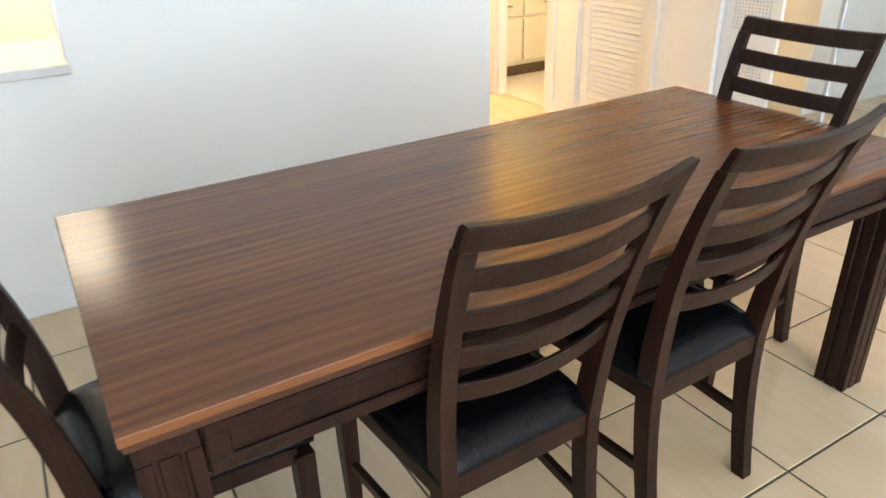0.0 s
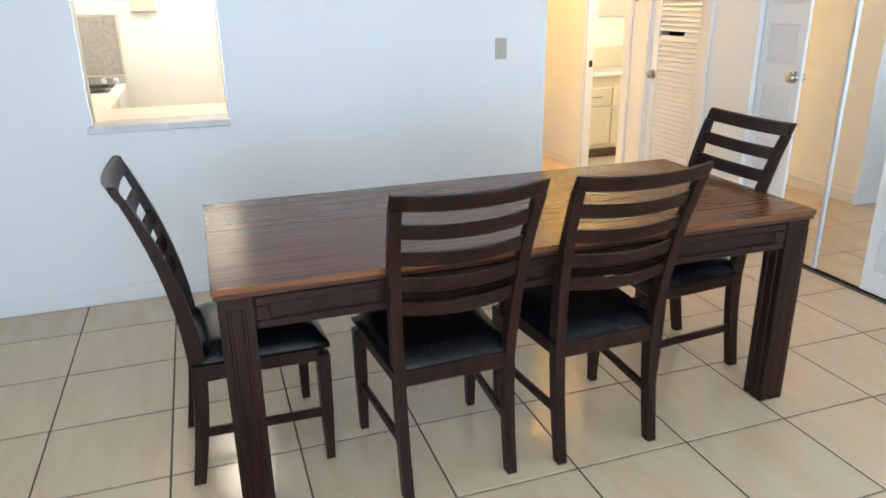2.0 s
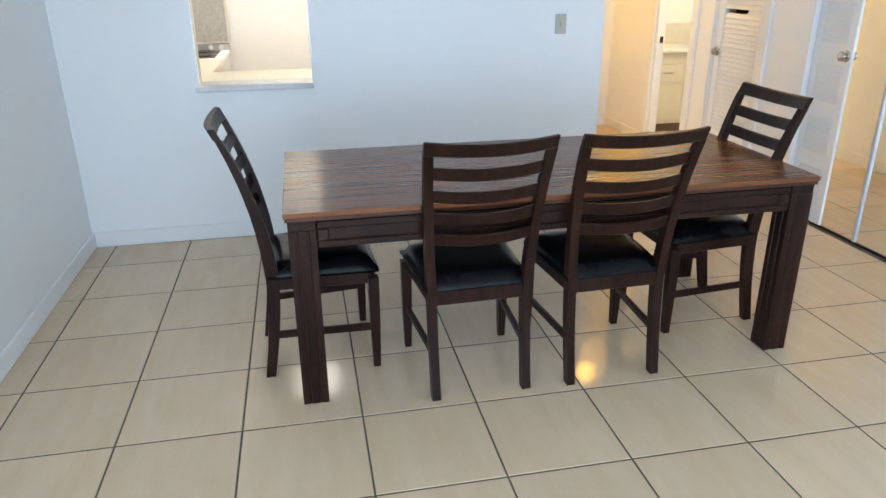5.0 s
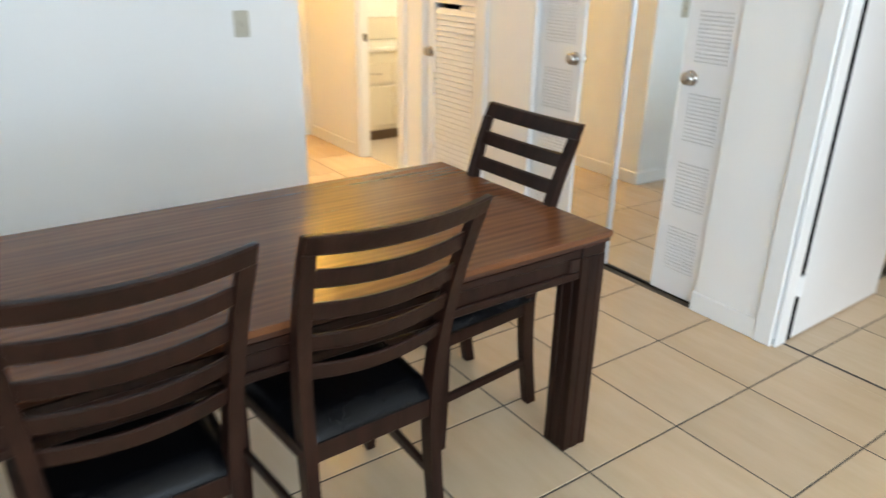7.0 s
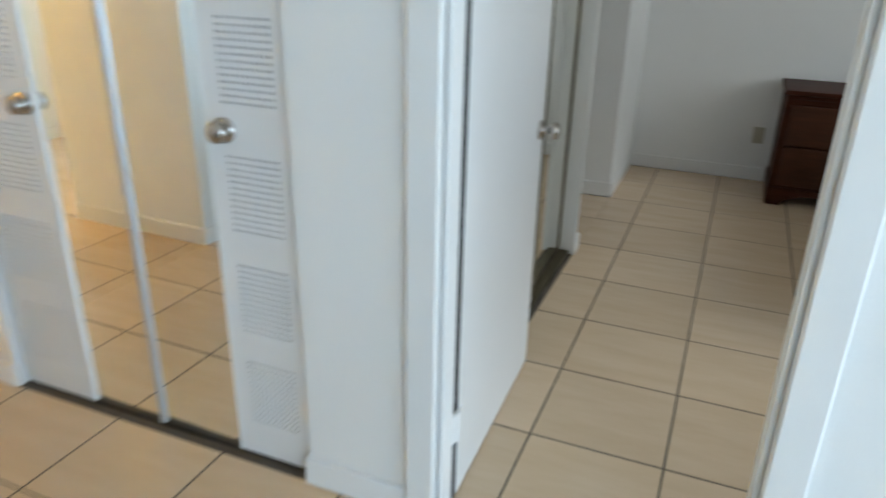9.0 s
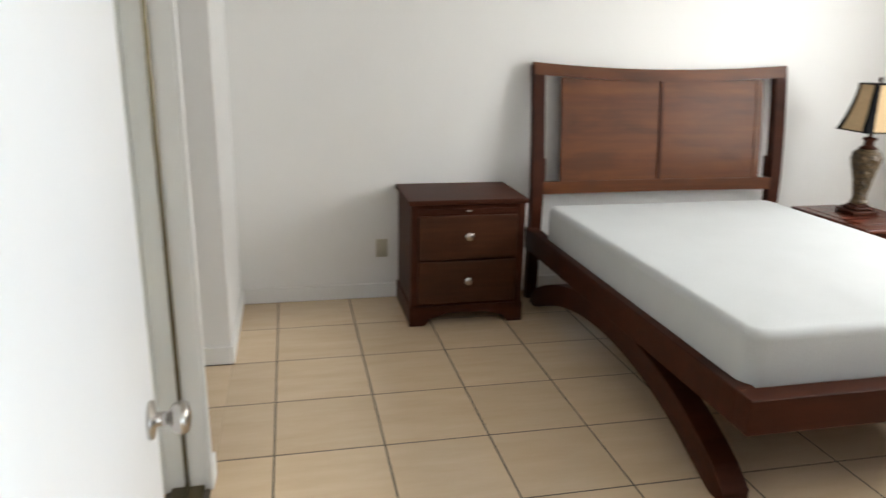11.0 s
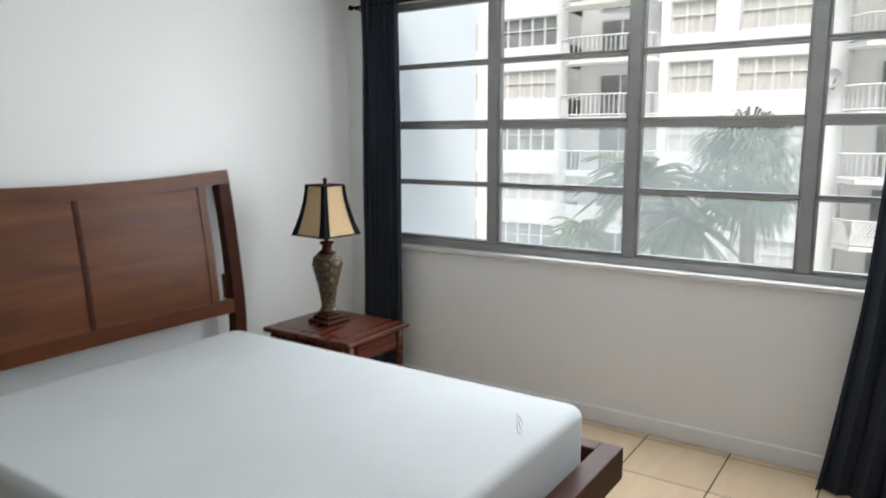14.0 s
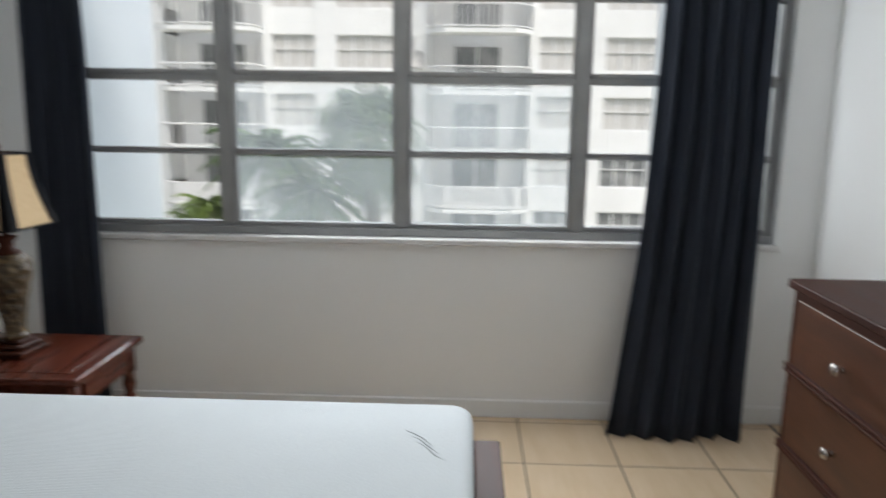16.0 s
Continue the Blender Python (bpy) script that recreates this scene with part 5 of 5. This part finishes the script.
def balcony_mesh(lattice):
    w, dep = 4.6, 1.5
    outl = [(0, 0), (0, dep * 0.55), (0.7, dep), (w - 0.7, dep), (w, dep * 0.55), (w, 0)]
    slab = prism([(x, y) for x, y in outl], 2, -0.18, 0.0)
    rail = bmesh.new()
    for (xa, ya), (xb, yb) in zip(outl, outl[1:]):
        ln = math.hypot(xb - xa, yb - ya)
        for zz in (0.08, 1.02):
            tube([(xa, ya, zz), (xb, yb, zz)], 0.035, 4, rail)
        n = max(2, int(ln / (0.13 if lattice else 0.22)))
        for i in range(n + 1):
            x, y = xa + (xb - xa) * i / n, ya + (yb - ya) * i / n
            if lattice:
                x2, y2 = xa + (xb - xa) * min(1, (i + 4) / n), ya + (yb - ya) * min(1, (i + 4) / n)
                tube([(x, y, 0.08), (x2, y2, 1.0)], 0.03, 4, rail)
                tube([(x2, y2, 0.08), (x, y, 1.0)], 0.03, 4, rail)
            else:
                tube([(x, y, 0.08), (x, y, 1.02)], 0.024, 4, rail)
    door = bmesh.new()
    box(1.3, 3.5, -1.55, -1.5, 0.02, 2.1, 0, door)
    dframe = bmesh.new()
    for x in (1.25, 2.36, 3.45):
        box(x, x + 0.08, -1.52, -1.44, 0, 2.15, 0, dframe)
    box(1.25, 3.53, -1.52, -1.44, 2.1, 2.18, 0, dframe)
    out = []
    for nm, q, m in (("slab", slab, STUCCO), ("railing", rail, WHITEM), ("sliding_door", door, FARGLASS), ("door_frame", dframe, WHITEM)):
        me = bpy.data.meshes.new(nm)
        q.to_mesh(me)
        q.free()
        me.materials.append(m)
        out.append((nm, me))
    return out


BAL = {False: balcony_mesh(False), True: balcony_mesh(True)}
for f in range(7):
    for xr in XS:
        holder = None
        for nm, me in BAL[f == 1]:
            ob = new("balcony" if holder is None else nm, me)
            if holder is None:
                holder = ob
                ob.parent = ab
                ob.location = Vector((xr - 4.6, FY, Z0 + f * FL)) - Vector((2, FY - 6, GZ))
            else:
                ob.parent = holder


def satellite_dish(x, y, z):
    """A small dish on a bent arm, bolted to the facade."""
    t = thing("satellite_dish", (x, y, z), "small grey satellite dish on the facade", "satellite dish")
    part("arm", tube([(x, y, z), (x, y + 0.25, z + 0.02), (x, y + 0.32, z + 0.35)], 0.03, 6), BRONZE, t)
    bowl = lathe([(0.01, 0.0), (0.2, 0.03), (0.36, 0.1), (0.42, 0.15), (0.4, 0.155), (0.34, 0.11), (0.19, 0.045), (0.01, 0.02)], 0, 0, 0, 20)
    bowl.transform(Matrix.Translation((x, y + 0.34, z + 0.38)) @ Matrix.Rotation(radians(-58), 4, "X") @ Matrix.Rotation(radians(35), 4, "Z") @ Matrix.Rotation(radians(25), 4, "Y"))
    part("bowl", bowl, PIER, t, smooth=True)
    part("feed", tube([(x, y + 0.3, z + 0.1), (x - 0.12, y + 0.8, z + 0.35)], 0.025, 6), BRONZE, t)


satellite_dish(7.45, FY + 0.06, 3.45)


def palm(x, y, h, seed, fronds=26, spread=2.2, leaf=None):
    r = random.Random(seed)
    t = thing("palm_tree", (x, y, GZ), "green palm tree with feathered fronds", "tree", "palms outside the window")
    lean = (r.uniform(-0.5, 0.5), r.uniform(-0.4, 0.4))
    pts = [(x + lean[0] * u * u, y + lean[1] * u * u, GZ + h * u) for u in [i / 10 for i in range(11)]]
    part("trunk", tube(pts, [0.17 - 0.07 * i / 10 + (0.04 if i == 0 else 0) for i in range(11)], 10), BARK, t, smooth=True)
    top = Vector(pts[-1])
    bm = bmesh.new()
    for k in range(fronds):
        az = 2 * math.pi * (k + r.uniform(-0.4, 0.4)) / fronds * 2.4
        rise = r.uniform(-0.9, 1.1)
        ln = spread * r.uniform(0.75, 1.1)
        prev = None
        spine = []
        for i in range(13):
            u = i / 12
            out = ln * u * (1 - 0.12 * u)
            z = ln * (rise * u - (0.38 + 0.3 * rise) * u * u * 1.1)
            spine.append(top + Vector((math.cos(az) * out, math.sin(az) * out, z)))
        tube(spine, [0.03 * (1 - 0.8 * i / 12) for i in range(13)], 4, bm)
        side = Vector((-math.sin(az), math.cos(az), 0))
        for i in range(2, 37):
            u = i / 36
            p = spine[min(11, int(u * 12))].lerp(spine[min(12, int(u * 12) + 1)], u * 12 - int(u * 12))
            d = (spine[min(12, int(u * 12) + 1)] - spine[max(0, int(u * 12) - 1)]).normalized()
            L = spread * 0.21 * math.sin(math.pi * (0.12 + 0.8 * u)) * r.uniform(0.8, 1.15)
            for s in (-1, 1):
                tip = p + (side * s * 0.8 + d * 0.6 + Vector((0, 0, -0.3))).normalized() * L
                wv = d * 0.013
                vs = [bm.verts.new(q) for q in (p - wv, p + wv, (p + tip) / 2 + wv * 0.9 + Vector((0, 0, 0.03)), tip)]
                bm.faces.new(vs)
    part("crown", bm, leaf or LEAF, t)


def fan_palm(x, y, h, seed, leaves=60, reach=0.75, blade=0.62):
    """A palm with round fan leaves, each a stalk that ends in a star of narrow blades."""
    r = random.Random(seed)
    t = thing("palm_tree", (x, y, GZ), "grey-green fan palm with a round crown", "tree", "palms outside the window")
    pts = [(x + 0.15 * u * u, y, GZ + h * u) for u in [i / 10 for i in range(11)]]
    part("trunk", tube(pts, [0.2 - 0.04 * i / 10 for i in range(11)], 10), BARK, t, smooth=True)
    top = Vector(pts[-1])
    bm = bmesh.new()
    for k in range(leaves):
        az = 2.39996 * k
        el = radians(r.uniform(-78, 72))
        d = Vector((math.cos(az) * math.cos(el), math.sin(az) * math.cos(el), math.sin(el)))
        hub = top + d * reach * r.uniform(0.7, 1.05) + Vector((0, 0, -0.1))
        tube([top, (top + hub) / 2 + Vector((0, 0, 0.06)), hub], 0.014, 3, bm)
        side = d.cross(Vector((0, 0, 1))).normalized()
        up = side.cross(d)
        for q in range(17):
            a = radians(-105 + 210 * q / 16 + r.uniform(-4, 4))
            e = (d * math.cos(a) + side * math.sin(a) + up * r.uniform(-0.12, 0.12)).normalized()
            L = blade * (0.75 + 0.25 * math.cos(a)) * r.uniform(0.85, 1.1)
            w = e.cross(up).normalized() * 0.03
            mid = hub + e * L * 0.55
            tip = hub + e * L + Vector((0, 0, -0.42 * L - r.uniform(0, 0.16)))
            bm.faces.new([bm.verts.new(p) for p in (hub, mid - w, tip, mid + w)])
    part("crown", bm, LEAF, t)


fan_palm(7.55, -18.0, 6.55, 11, 90, 0.95, 0.95)
palm(9.7, -18.2, 6.1, 2, 70, 2.0)
palm(8.6, -17.2, 5.2, 6, 50, 1.7)
palm(11.55, -17.4, 4.7, 5, 40, 1.0, LEAFY)
palm(12.8, -18.0, 4.25, 3, 30, 0.8, LEAFY)

# ---- floor tiles ----
PT, GX, GY, J = 0.4285, -0.25, 1.235, 0.0034
full = None
rest = bmesh.new()
ROOMS = [(WEST, CW, -6.0, BACK), (2.33, CW, BACK, 5.86), (2.21, 2.33, 4.2, 5.0), (WEST, 2.21, BACK + 0.12, 5.86), (CW, BW, 0.6, 1.38), (BW, EAST, SOUTH, NORTH), (3.48, BW, SOUTH, -2.2), (5.65, 6.62, NORTH, 2.2), (CW, BW - 0.02, 4.365, 4.925)]


def tile_mesh(x0, x1, y0, y1):
    b = 0.0022
    bm = bmesh.new()
    lo = [bm.verts.new(p) for p in ((x0, y0, -0.004), (x1, y0, -0.004), (x1, y1, -0.004), (x0, y1, -0.004))]
    mid = [bm.verts.new(p) for p in ((x0, y0, -0.0015), (x1, y0, -0.0015), (x1, y1, -0.0015), (x0, y1, -0.0015))]
    up = [bm.verts.new(p) for p in ((x0 + b, y0 + b, 0), (x1 - b, y0 + b, 0), (x1 - b, y1 - b, 0), (x0 + b, y1 - b, 0))]
    for a, c in ((lo, mid), (mid, up)):
        for k in range(4):
            bm.faces.new((a[k], a[(k + 1) % 4], c[(k + 1) % 4], c[k]))
    bm.faces.new(up)
    return bm


for i in range(-2, 19):
    for j in range(-17, 12):
        tx, ty = GX + i * PT, GY + j * PT
        for k, (a, b, c, e) in enumerate(ROOMS):
            x0, x1, y0, y1 = max(tx + J, a), min(tx + PT - J, b), max(ty + J, c), min(ty + PT - J, e)
            if x1 - x0 < 0.012 or y1 - y0 < 0.012:
                continue
            if (k == 0 and ty < -0.4) or k == 3:
                merge(rest, tile_mesh(x0, x1, y0, y1))
                continue
            whole = x1 - x0 > PT - 2 * J - 1e-4 and y1 - y0 > PT - 2 * J - 1e-4
            if whole and full is not None:
                ob = new("tile", full)
            else:
                hx, hy = (x1 - x0) / 2, (y1 - y0) / 2
                me = bpy.data.meshes.new("tile")
                q = tile_mesh(-hx, hx, -hy, hy)
                q.to_mesh(me)
                q.free()
                me.materials.append(TILE)
                ob = new("tile", me)
                if whole:
                    full = me
            ob.location = ((x0 + x1) / 2, (y0 + y1) / 2, 0)
            ob.parent = FLOOR
rt = part("tile_field", rest, TILE, FLOOR)
tagged(rt, kind="stuff")
